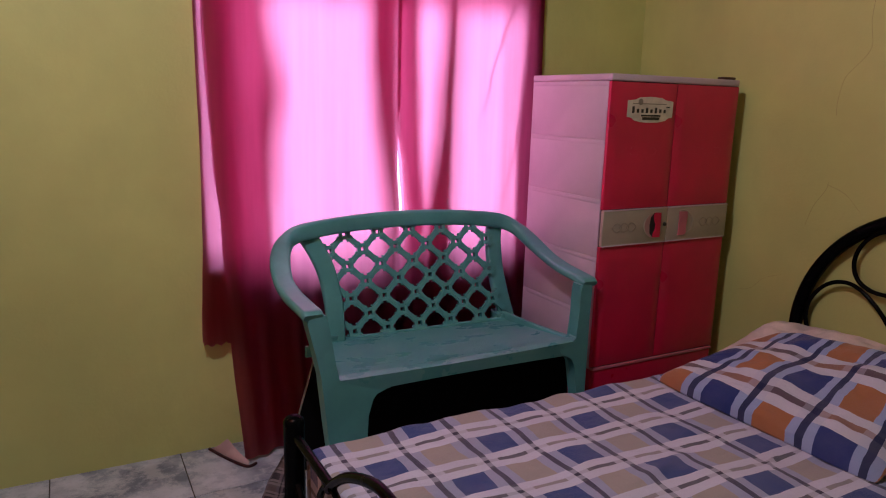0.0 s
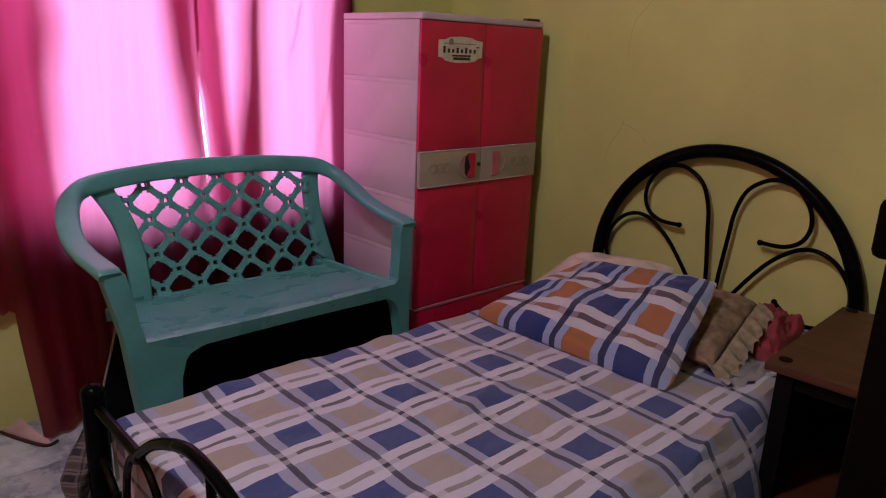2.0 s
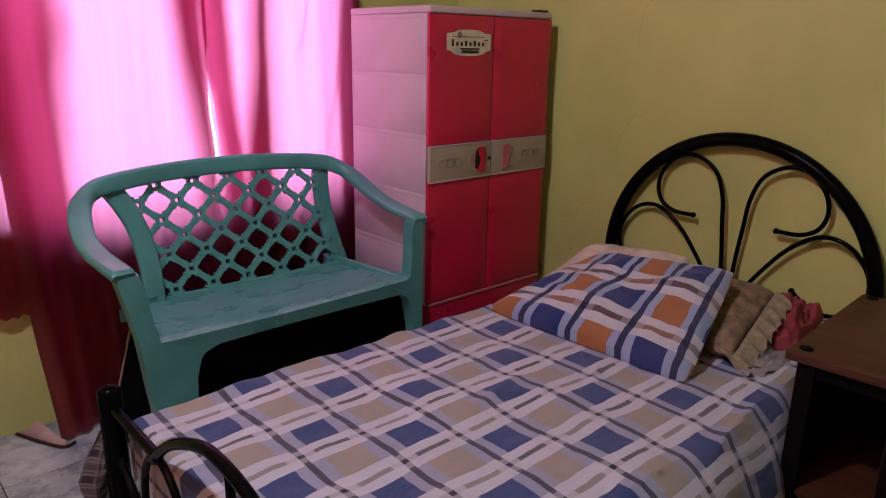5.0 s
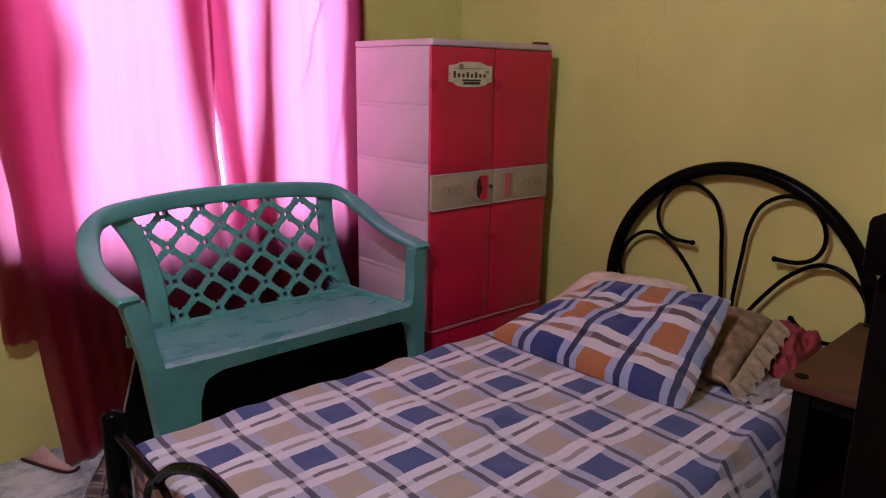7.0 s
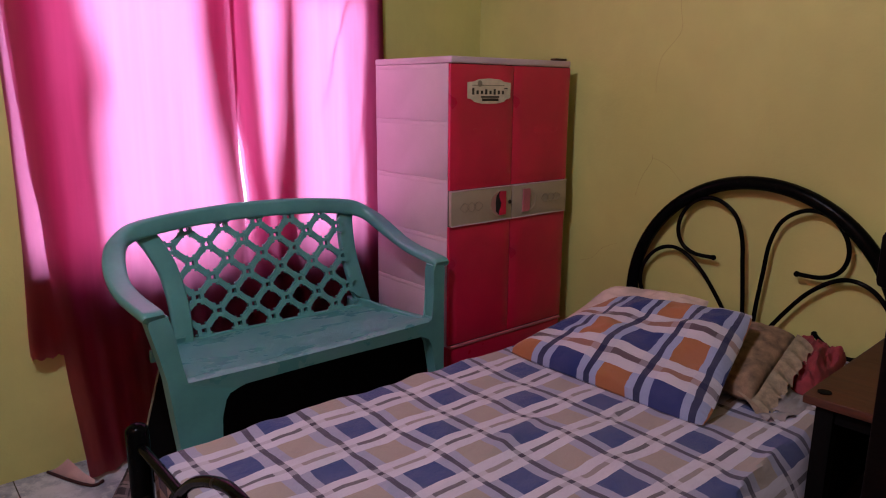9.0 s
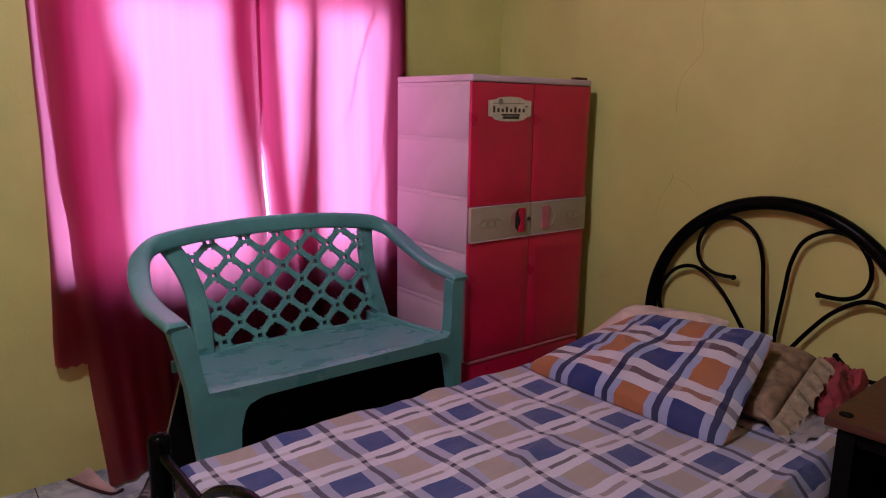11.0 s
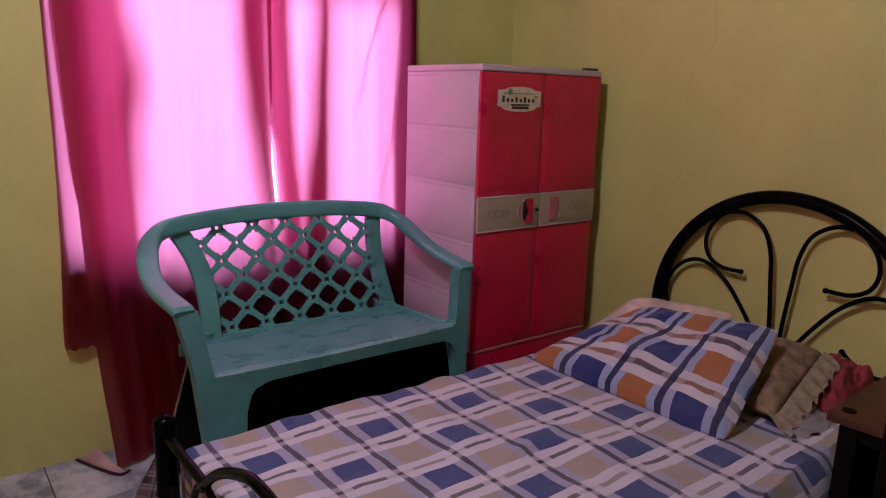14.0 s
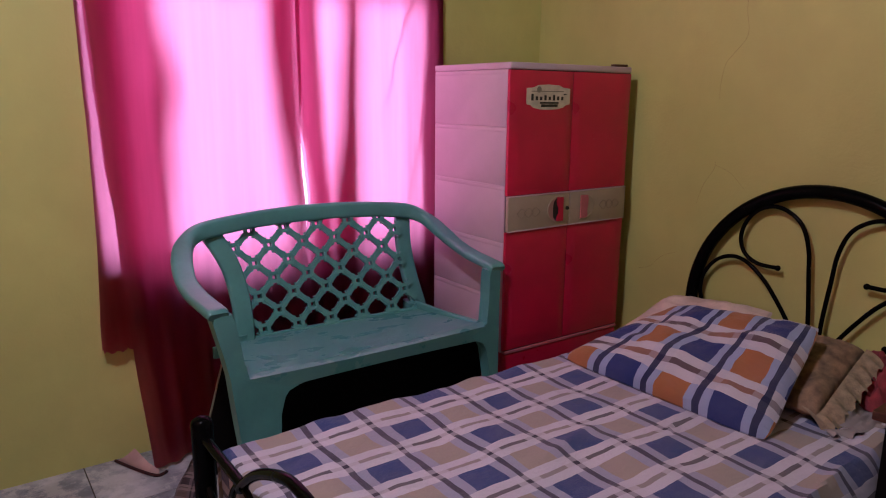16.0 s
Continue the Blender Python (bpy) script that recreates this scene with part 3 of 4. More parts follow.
    bmesh.ops.create_cone(ro, cap_ends=True, segments=10, radius1=0.011, radius2=0.011, depth=0.0006, matrix=pose(c - 0.047, y0 - 0.0080, zc + 0.026, 90))
    part("emblem_rosette", ro, GREY_INK, st)
    tag = thing("small_box", (1.455, 1.712, top + 0.0165), "small brown flat packet lying on the wardrobe lid", "packet")
    part("packet", box(1.428, 1.492, 1.706, 1.735, top + 0.0165, top + 0.025, 0.002), DESK_WOOD, tag)


def scoop(moon, gx, y0, side):
    """A shallow bowl whose deepest line lies along the grip's straight side."""
    bm = bmesh.new()
    c = bm.verts.new((gx - side * 0.022, y0 - 0.0048, 0.841))
    edge = [bm.verts.new((x, y0 - 0.0064, z)) for x, z in moon]
    inner = [bm.verts.new((x * 0.6 + (gx - side * 0.022) * 0.4, y0 - 0.0054, z * 0.6 + 0.841 * 0.4)) for x, z in moon]
    m = len(edge)
    for k in range(m):
        bm.faces.new((edge[k], edge[(k + 1) % m], inner[(k + 1) % m], inner[k]))
        bm.faces.new((inner[k], inner[(k + 1) % m], c))
    return bm


def door_panel(xa, xb, y, za, zb):
    """A slightly crowned, soft-edged plastic panel."""
    bm = bmesh.new()
    nx, nz = 14, 14
    grid = []
    for j in range(nz + 1):
        row = []
        for i in range(nx + 1):
            s, f = i / nx, j / nz
            ex, ez = min(s, 1 - s) * (xb - xa), min(f, 1 - f) * (zb - za)
            d = 0.0075 * (1 - math.exp(-ex / 0.009)) * (1 - math.exp(-ez / 0.008)) + 0.003 * math.sin(math.pi * s) * math.sin(math.pi * f)
            d += 0.0015 * noise.noise((s * 2 + xa * 7, f * 2 + za, 1.0))
            row.append(bm.verts.new((xa + (xb - xa) * s, y + 0.004 - d, za + (zb - za) * f)))
        grid.append(row)
    back = [[bm.verts.new((v.co.x, y + 0.016, v.co.z)) for v in row] for row in (grid[0], grid[-1])]
    for a, b in zip(grid, grid[1:]):
        for k in range(nx):
            bm.faces.new((a[k], a[k + 1], b[k + 1], b[k]))
    for k in range(nx):
        bm.faces.new((back[0][k], back[0][k + 1], grid[0][k + 1], grid[0][k]))
        bm.faces.new((grid[-1][k], grid[-1][k + 1], back[1][k + 1], back[1][k]))
    bm.faces.new([r[0] for r in grid] + [back[1][0], back[0][0]])
    bm.faces.new([r[-1] for r in grid][::-1] + [back[0][-1], back[1][-1]])
    bm.faces.new([*back[0], *back[1][::-1]])
    return bm


def band_panel(xa, xb, y, za, zb):
    return box(xa, xb, y - 0.0045, y + 0.012, za, zb, 0.004)


wardrobe()

# ---- plastic bench ----


def bench():
    cx = 0.352
    t = thing("bench", (cx, 1.9, 0.0), "teal green plastic two-seat bench with a lattice backrest", "bench")
    zs = 0.470

    def back_y(z):
        return 2.048 + (z - 0.480) * 0.2755

    # seat: a shallow dished slab with a soft rolled front
    bm = bmesh.new()
    nx, ny, rows = 30, 16, []
    for j in range(ny + 1):
        f = j / ny
        row = []
        for i in range(nx + 1):
            s = i / nx
            w = 0.452 - (0.13 * (1 - s) + 0.022 * s) * f
            x = cx + (2 * s - 1) * w
            y = 1.655 + 0.40 * f - 0.014 * math.sin(math.pi * s) * (1 - f)
            dish = -0.010 * math.sin(math.pi * s) * math.sin(math.pi * min(1, f * 1.1))
            roll = -0.006 * math.exp(-f / 0.02) + 0.005 * math.exp(-((f - 0.04) / 0.05) ** 2)
            row.append(bm.verts.new((x, y, zs + dish + roll - 0.026 * f)))
        rows.append(row)
    for a, b in zip(rows, rows[1:]):
        for k in range(nx):
            bm.faces.new((a[k], a[k + 1], b[k + 1], b[k]))
    low = [bm.verts.new((v.co.x, v.co.y + 0.006, zs - 0.055 + 0.012 * math.sin(math.pi * k / nx))) for k, v in enumerate(rows[0])]
    inner = [bm.verts.new((v.co.x, v.co.y + 0.012, v.co.z)) for v in low]
    for k in range(nx):
        bm.faces.new((low[k], low[k + 1], rows[0][k + 1], rows[0][k]))
        bm.faces.new((inner[k], inner[k + 1], low[k + 1], low[k]))
    part("seat", bm, TEAL_WORN, t, "teal plastic seat, pale with scuffs")
    part("rear_apron", box(cx - 0.40, cx + 0.40, 2.035, 2.05, zs - 0.07, zs - 0.030, 0.004), TEAL, t)
    for sx in (-1, 1):
        part("side_apron", sweep([(cx + sx * 0.425, 1.70, zs - 0.028), (cx + sx * 0.375, 2.05, zs - 0.02)], pad_profile(0.014, 0.052, 0.005), (0, 0, 1)), TEAL, t)

    # one rail: arm, crest, arm
    side = [((0.506, 1.652, 0.664), 0.056, 0.020), ((0.507, 1.664, 0.669), 0.062, 0.028), ((0.509, 1.690, 0.672), 0.062, 0.028), ((0.512, 1.740, 0.676), 0.062, 0.028), ((0.516, 1.82, 0.684), 0.062, 0.028), ((0.514, 1.91, 0.703), 0.060, 0.028),
            ((0.494, 2.00, 0.738), 0.064, 0.036), ((0.465, 2.065, 0.774), 0.060, 0.044), ((0.424, 2.100, 0.801), 0.046, 0.054), ((0.370, 2.113, 0.816), 0.034, 0.058)]
    crest = [((0.25, 2.124, 0.829), 0.030, 0.057), ((0.12, 2.131, 0.836), 0.030, 0.058), ((0.0, 2.133, 0.838), 0.030, 0.058)]
    run = [((cx - x + 0.012 * max(0.0, min(1.0, (2.08 - y) / 0.20)), y, z), w, h) for (x, y, z), w, h in side + crest] + [((cx + x - 0.034 * max(0.0, min(1.0, (2.08 - y) / 0.20)), y, z), w, h) for (x, y, z), w, h in (crest[:-1][::-1] + side[::-1])]
    line = smooth_line([r[0] for r in run], 5)
    wide = smooth_line([(r[1], r[2], 0) for r in run], 5)
    bm = bmesh.new()
    rings = []
    for k, q in enumerate(line):
        ahead = (line[min(k + 1, len(line) - 1)] - line[max(k - 1, 0)]).normalized()
        ref = Vector((0, 0, 1)) if abs(ahead.z) < 0.75 else Vector((0, 1, 0.6 if q.x < cx else 0.6))
        sd = ahead.cross(ref).normalized()
        up = sd.cross(ahead).normalized()
        rings.append([bm.verts.new(q + sd * a + up * b) for a, b in pad_profile(wide[k].x, wide[k].y, min(wide[k].x, wide[k].y) * 0.38, 3)])
    m = len(rings[0])
    for ra, rb in zip(rings, rings[1:]):
        for k in range(m):
            bm.faces.new((ra[k], ra[(k + 1) % m], rb[(k + 1) % m], rb[k]))
    bm.faces.new(rings[0][::-1])
    bm.faces.new(rings[-1])
    part("top_rail", bm, TEAL, t, "smooth curved top rail and armrests")
    for sx in (-1, 1):
        # back posts beside the lattice
        bend = ((0.292, 0.44), (0.289, 0.56), (0.303, 0.67), (0.334, 0.75), (0.372, 0.815)) if sx < 0 else ((0.401, 0.44), (0.380, 0.55), (0.370, 0.65), (0.376, 0.75), (0.392, 0.815))
        pts = smooth_line([(cx + sx * a, back_y(z), z) for a, z in bend], 6)
        part("back_post", sweep(pts, pad_profile(0.028, 0.064, 0.010), (sx, 0, 0.0)), TEAL, t)
        # front post and leg in one broad moulding
        out = [(0.524, 0.668), (0.519, 0.640), (0.497, 0.55), (0.482, 0.48), (0.466, 0.33), (0.432, 0.001), (0.364, 0.001), (0.345, 0.20), (0.339, 0.34), (0.331, 0.392), (0.316, 0.412), (0.26, 0.418), (0.26, 0.448), (0.40, 0.454), (0.434, 0.464), (0.440, 0.52), (0.452, 0.60), (0.462, 0.645), (0.466, 0.668)]
        if sx > 0:
            out = [(0.490, 0.668), (0.486, 0.640), (0.483, 0.55), (0.484, 0.30), (0.487, 0.001), (0.462, 0.001), (0.450, 0.27), (0.436, 0.38), (0.420, 0.408), (0.395, 0.422), (0.36, 0.426), (0.36, 0.450), (0.41, 0.456), (0.436, 0.472), (0.437, 0.56), (0.438, 0.640), (0.438, 0.668)]
        leg = prism([(cx + sx * a + (0.010 if sx < 0 else 0.0), b) for a, b in out], 1.654, 1.704)
        bmesh.ops.bevel(leg, geom=leg.edges[:], offset=0.006, segments=3, affect="EDGES")
        part("front_leg", leg, TEAL, t, "broad moulded front leg and arm post")
        rx = cx + (0.37 if sx > 0 else -0.31)
        pts = smooth_line([(rx, 2.05, 0.47), (rx, 2.085, 0.25), (rx, 2.12, 0.0)], 5)
        part("rear_leg", sweep(pts, pad_profile(0.045, 0.055, 0.008), (0, 1, 0)), TEAL, t)
    lattice(t, cx, back_y)


def lattice(t, cx, back_y):
    """Broad diagonal straps between small square rings, cut to the back's outline."""
    base = 0.441
    holder = part("backrest_border", sweep([(cx - 0.285, back_y(base) + 0.018, base), (cx + 0.375, back_y(base) - 0.022, base + 0.008)], pad_profile(0.016, 0.014, 0.004), (0, 0, 1)), TEAL, t)
    o, du, dv = Vector((0.3760, 2.090, 0.6316)), Vector((0.1217, -0.0077, 0.0024)), Vector((0.0008, -0.0151, -0.0548))
    ux, up = du.normalized(), (-dv).normalized()
    out = ux.cross(up).normalized()

    def node(c, r):
        return o + du * (c - 2.5) + dv * (r - 2)

    def inside(p):
        x, z = p.x - cx, p.z
        left = -0.292 - 0.30 * max(0.0, z - 0.60) - 0.25 * max(0.0, z - 0.70)
        right = 0.350 + 0.24 * max(0.0, 0.60 - z)
        return left <= x <= right and 0.446 <= z <= 0.822 - 0.13 * x * x

    def flat(outline, p, a, b, depth, bevel=0.0025):
        """A bevelled plate round p from an outline along the directions a and b."""
        bm = bmesh.new()
        rings = []
        for k, d in enumerate((depth, bevel - depth, -depth)):
            rings.append([bm.verts.new(p + a * (u if k < 2 else u - math.copysign(min(bevel, abs(u)), u)) + b * (v if k < 2 else v - math.copysign(min(bevel, abs(v)), v)) + out * d) for u, v in outline])
        m = len(outline)
        for ra, rb in zip(rings, rings[1:]):
            for k in range(m):
                bm.faces.new((ra[k], ra[(k + 1) % m], rb[(k + 1) % m], rb[k]))
        bm.faces.new(rings[0])
        bm.faces.new(rings[-1])
        return bm

    for r in range(-2, 7):
        for c2 in range(-2, 13):
            if (c2 + r) % 2:
                continue
            c = c2 / 2
            p = node(c, r)
            for sgn in (-1, 1):
                q = node(c + sgn * 0.5, r + 1)
                way = (q - p).normalized()
                pa, qa = p + way * 0.016, q - way * 0.016
                ok = [inside(pa.lerp(qa, k / 24)) for k in range(25)]
                if not any(ok):
                    continue
                k0, k1 = ok.index(True), 24 - ok[::-1].index(True)
                if k1 - k0 < 4:
                    continue
                a, b = pa.lerp(qa, k0 / 24), pa.lerp(qa, k1 / 24)
                h = (b - a).length / 2
                across = out.cross(way).normalized()
                bar = flat([(-h, -0.0098), (h, -0.0098), (h, 0.0098), (-h, 0.0098)], (a + b) / 2, way, across, 0.007)
                strap = part("lattice_bar", bar, TEAL, holder)
                if k0 == 0 and k1 == 24:
                    part("raised_rib", flat([(-h + 0.004, -0.0038), (h - 0.004, -0.0038), (h - 0.004, 0.0038), (-h + 0.004, 0.0038)], (a + b) / 2 + out * 0.0005, way, across, 0.0088, 0.0015), TEAL, strap)
            if p.x - cx < 0.342 + 0.2 * max(0.0, 0.6 - p.z) and (inside(p) or inside(p + ux * 0.014) or inside(p - up * 0.014)):
                w, i = 0.0200, 0.0080
                ring = merge(*[flat(line, p, ux, up, 0.0078) for line in (
                    [(-w, i), (w, i), (w, w), (-w, w)], [(-w, -w), (w, -w), (w, -i), (-w, -i)],
                    [(-w, -i), (-i, -i), (-i, i), (-w, i)], [(i, -i), (w, -i), (w, i), (i, i)])])
                node_ring = part("lattice_ring", ring, TEAL, holder)
                for a in range(4):
                    d = (ux * (1 if a < 2 else -1) + up * (1 if a % 2 else -1)).normalized()
                    e = out.cross(d)
                    for m in (-1, 1):
                        part("lug", flat([(-0.003, -0.0025), (0.003, -0.0025), (0.003, 0.0025), (-0.003, 0.0025)], p + d * 0.0250 + e * (0.0104 * m), d, e, 0.0065, 0.001), TEAL, node_ring)


bench()

panel = thing("folded_table", (0.34, 2.01, 0.0), "dark folded panel upright under the bench, stretched right in place of shade", "folded table")
# board runs on right to x 0.86, its black standing in for bench shade
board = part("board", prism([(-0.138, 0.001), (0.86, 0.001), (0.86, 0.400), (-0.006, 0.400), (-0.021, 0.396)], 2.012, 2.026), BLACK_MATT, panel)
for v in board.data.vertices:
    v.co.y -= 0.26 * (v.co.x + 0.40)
part("edge_strip", tube([(-0.141, 2.014, 0.004), (-0.025, 2.014, 0.407)], 0.0035, 6, (0, 1, 0)), GREY_INK, panel, "pale edge strip")

# ---- bed ----
BX0, BX1, BY0, BY1, BTOP = -0.262, 1.50, 0.470, 1.320, 0.467
MID = 0.926


def bed_frame():
    t = thing("bed", (0.62, MID, 0.0), "black enamelled tubular steel bed frame with scrolled headboard", "bed")
    hx = 1.560
    arch = [(hx, MID + 0.006 + 0.457 * math.cos(a), 0.505 + 0.455 * math.sin(a)) for a in [math.pi * k / 40 for k in range(41)]]
    pts = [(hx, arch[0][1], 0.0), (hx, arch[0][1], 0.25)] + arch + [(hx, arch[-1][1], 0.25), (hx, arch[-1][1], 0.0)]
    head = part("headboard", tube(pts, 0.0225, 16), BLACK_STEEL, t, "glossy black arched headboard tube")
    c = MID + 0.006
    part("head_rail", tube([(hx, c - 0.455, 0.43), (hx, c + 0.455, 0.43)], 0.015, 12, (0, 0, 1)), BLACK_STEEL, head)
    for m in (1, -1):
        def mir(pts):
            return [(hx, MID + m * (y - MID), z) for y, z in pts]
        one = [(0.944, 0.43), (0.948, 0.54), (0.962, 0.68), (0.972, 0.768), (1.000, 0.842), (1.050, 0.882), (1.105, 0.893), (1.160, 0.872), (1.200, 0.822), (1.211, 0.765), (1.190, 0.716), (1.140, 0.690), (1.068, 0.688)]
        two = [(0.955, 0.43), (1.000, 0.490), (1.050, 0.562), (1.110, 0.635), (1.180, 0.687), (1.240, 0.698), (1.300, 0.672), (1.345, 0.612), (1.354, 0.545), (1.330, 0.490), (1.282, 0.462), (1.228, 0.458), (1.175, 0.482), (1.142, 0.508)]
        for pts in (one, two):
            line = smooth_line(mir(pts), 7)
            s = part("scroll", tube(line, 0.0072, 10), BLACK_STEEL, head)
            tip = bmesh.new()
            bmesh.ops.create_uvsphere(tip, u_segments=10, v_segments=8, radius=0.0098, matrix=Matrix.Translation(line[-1]))
            part("tip", tip, BLACK_STEEL, s)
    fx = -0.282
    foot = part("footboard", tube([(fx, 1.10, 0.482), (fx, 1.371, 0.478)], 0.011, 10, (0, 0, 1)), BLACK_STEEL, t, "black tubular footboard")
    part("foot_rail", tube([(fx, MID * 2 - 1.10, 0.482), (fx, MID * 2 - 1.371, 0.478)], 0.011, 10, (0, 0, 1)), BLACK_STEEL, foot)
    part("foot_rail", tube([(fx, 0.48, 0.16), (fx, 1.371, 0.16)], 0.014, 10, (0, 0, 1)), BLACK_STEEL, foot)
    arc = [(1.125, 0.466), (1.10, 0.490), (1.04, 0.535), (0.975, 0.570), (0.90, 0.600), (0.838, 0.612), (0.75, 0.605), (0.664, 0.577), (0.60, 0.53), (0.55, 0.478)]
    part("foot_arch", tube(smooth_line([(fx, y, z) for y, z in arc], 6), 0.011, 10), BLACK_STEEL, foot)
    part("foot_bar", tube([(fx, 0.79, 0.17), (fx, 0.79, 0.600)], 0.0085, 8, (0, 1, 0)), BLACK_STEEL, foot)
    for m in (1, -1):
        loop = [(1.19, 0.17), (1.205, 0.30), (1.190, 0.40), (1.145, 0.462), (1.095, 0.478), (1.045, 0.455), (1.005, 0.40), (0.98, 0.30), (0.97, 0.17)]
        part("foot_scroll", tube(smooth_line([(fx, MID + m * (y - MID), z) for y, z in loop], 6), 0.008, 8), BLACK_STEEL, foot)
        curl = [(1.36, 0.36), (1.29, 0.32), (1.23, 0.255), (1.16, 0.215), (1.10, 0.235), (1.075, 0.285)]
        part("foot_scroll", tube(smooth_line([(fx, MID + m * (y - MID), z) for y, z in curl], 6), 0.009, 8), BLACK_STEEL, foot)
        y = MID + m * 0.445
        post = part("foot_post", tube([(fx, y, 0.0), (fx, y, 0.40), (fx, y, 0.508)], 0.025, 16, (0, 1, 0)), BLACK_STEEL, foot, "thick black post with a rounded cap")
        cap = bmesh.new()
        bmesh.ops.create_uvsphere(cap, u_segments=16, v_segments=10, radius=0.025, matrix=Matrix.Translation((fx, y, 0.508)) @ Matrix.Diagonal((1, 1, 0.75, 1)))
        part("cap", cap, BLACK_STEEL, post)
        part("side_rail", box(fx + 0.02, hx - 0.02, y - 0.012 * m - 0.012, y - 0.012 * m + 0.012, 0.20, 0.25, 0.003), BLACK_STEEL, t)
    part("slat_deck", box(fx + 0.03, hx - 0.03, BY0 + 0.02, BY1 - 0.02, 0.225, 0.245, 0.003), BLACK_MATT, t)


bed_frame()
mattress = thing("mattress", (0.63, MID, 0.246), "pale single mattress on the steel bed frame", "mattress")
part("mattress_body", box(BX0 + 0.012, BX1, BY0 + 0.012, BY1 - 0.012, 0.246, BTOP - 0.012, 0.03, 4), MATTRESS, mattress)


def sheet_shape(u, v):
    """Where the point u, v of the flat sheet lies once it is draped over the mattress."""
    x, y, drop = u, v, 0.0
    if u < BX0:
        drop += BX0 - u
        x = BX0 - 0.004 + 0.02 * (BX0 - u)
    if v < BY0:
        e = BY0 - v
        y, w = BY0, max(0.03, min(0.21, 0.36 * (1.1 - u)))
        for k in range(24):
            run = w / (w + 0.012) * math.exp(-e * (k + 0.5) / 24 / (w + 0.012))
            y -= run * e / 24
            drop += math.sqrt(1 - run * run) * e / 24
        y -= 0.008 * math.sin(17 * u + 3 * e) * min(1, e / 0.15)
    if v > BY1:
        e = v - BY1
        drop += e
        y = BY1 + 0.008 + 0.010 * noise.noise((u * 8.0, 0.0, 3.0))
    z = BTOP - drop
    for e, r in ((u - BX0, 0.014), (BY1 - v, 0.024)):
        if 0 <= e < r:
            z -= r - math.sqrt(max(0.0, r * r - (r - e) ** 2)) * 1.0 - 0.0
        elif e < 0:
            z -= r * 0.6
    if u > BX0 and BY1 - 0.2 < v < BY1:
        z += (0.009 * noise.noise((u * 6.0, 0.0, 7.0)) + 0.005 * noise.noise((u * 17.0, 0.0, 9.0))) * math.exp((v - BY1) / 0.05)
    if u > BX0 and BY0 < v < BY1:
        z += 0.006 * noise.noise((u * 4.0, v * 4.0, 0.3)) + 0.005 * noise.noise((u * 9.0, v * 6.0, 2.0))
        z += 0.010 * abs(noise.noise((u * 3 + v * 5, v * 2 - u, 5.0))) + 0.004 * abs(noise.noise((u * 9 - v * 5, v * 8 + u * 3, 8.0)))
        z += 0.007 * math.exp(-((v - 0.80 - 0.5 * (u - 0.66)) / 0.007) ** 2) * math.exp(-((u - 0.67) / 0.06) ** 2)
        z += 0.010 * math.exp(-((v - 0.88 - 0.25 * (u - 0.4)) / 0.02) ** 2) * math.exp(-((u - 0.42) / 0.10) ** 2)
    # a crease pulled from the edge towards the middle of the bed
    z += 0.013 * math.exp(-((v - 0.440 - 0.11 * (u - 0.567)) / 0.011) ** 2) * math.exp(-((u - 0.69) / 0.11) ** 4)
    z -= 0.006 * math.exp(-((v - 0.480 - 0.11 * (u - 0.567)) / 0.022) ** 2) * math.exp(-((u - 0.69) / 0.11) ** 4)
    return Vector((x, y, z))


def sheet():
    us = [BX0 - 0.20 + (BX1 + 0.01 - BX0 + 0.20) * k / 190 for k in range(191)]
    vs = [BY0 - 0.34 + (BY1 - BY0 + 0.48) * k / 136 for k in range(137)]
    bm = bmesh.new()
    uv = bm.loops.layers.uv.new("cloth")
    grid = [[bm.verts.new(sheet_shape(u, v)) for v in vs] for u in us]
    for i in range(len(us) - 1):
        for j in range(len(vs) - 1):
            if us[i] < BX0 - 0.02 and (vs[j] < BY0 or vs[j] > BY1 - 0.02):
                continue
            f = bm.faces.new((grid[i][j], grid[i + 1][j], grid[i + 1][j + 1], grid[i][j + 1]))
            for loop, (a, b) in zip(f.loops, ((i, j), (i + 1, j), (i + 1, j + 1), (i, j + 1))):
                loop[uv].uv = (us[a], vs[b])
    bmesh.ops.delete(bm, geom=[v for v in bm.verts if not v.link_faces], context="VERTS")
    t = thing("bed_sheet", (0.63, MID, BTOP), "rumpled blue, white and tan plaid cotton sheet over the mattress", "bed sheet")
    part("cloth", bm, SHEET, t)
    # loose corner hanging by the foot post
    bm = bmesh.new()
    uv = bm.loops.layers.uv.new("cloth")
    rows = []
    for j in range(13):
        f = j / 12
        row = []
        for i in range(9):
            s = i / 8
            z = 0.43 - 0.257 * f
            left, right = between([(0.43, -0.285, -0.262), (0.403, -0.306, -0.262), (0.338, -0.340, -0.264), (0.297, -0.357, -0.272), (0.236, -0.346, -0.300), (0.173, -0.337, -0.333)], z)
            row.append(bm.verts.new((left + (right - left) * s, 1.40 + 0.012 * math.sin(7 * s + 4 * f) - 0.02 * s, z)))
        rows.append(row)
    for j in range(12):
        for i in range(8):
            f = bm.faces.new((rows[j][i], rows[j][i + 1], rows[j + 1][i + 1], rows[j + 1][i]))
            for loop, (a, b) in zip(f.loops, ((j, i), (j, i + 1), (j + 1, i + 1), (j + 1, i))):
                loop[uv].uv = (0.016 * b + 0.03, 0.04 * a + 0.02)
    part("loose_corner", bm, CHECK_CLOTH, t, "dark checked corner hanging loose")


sheet()


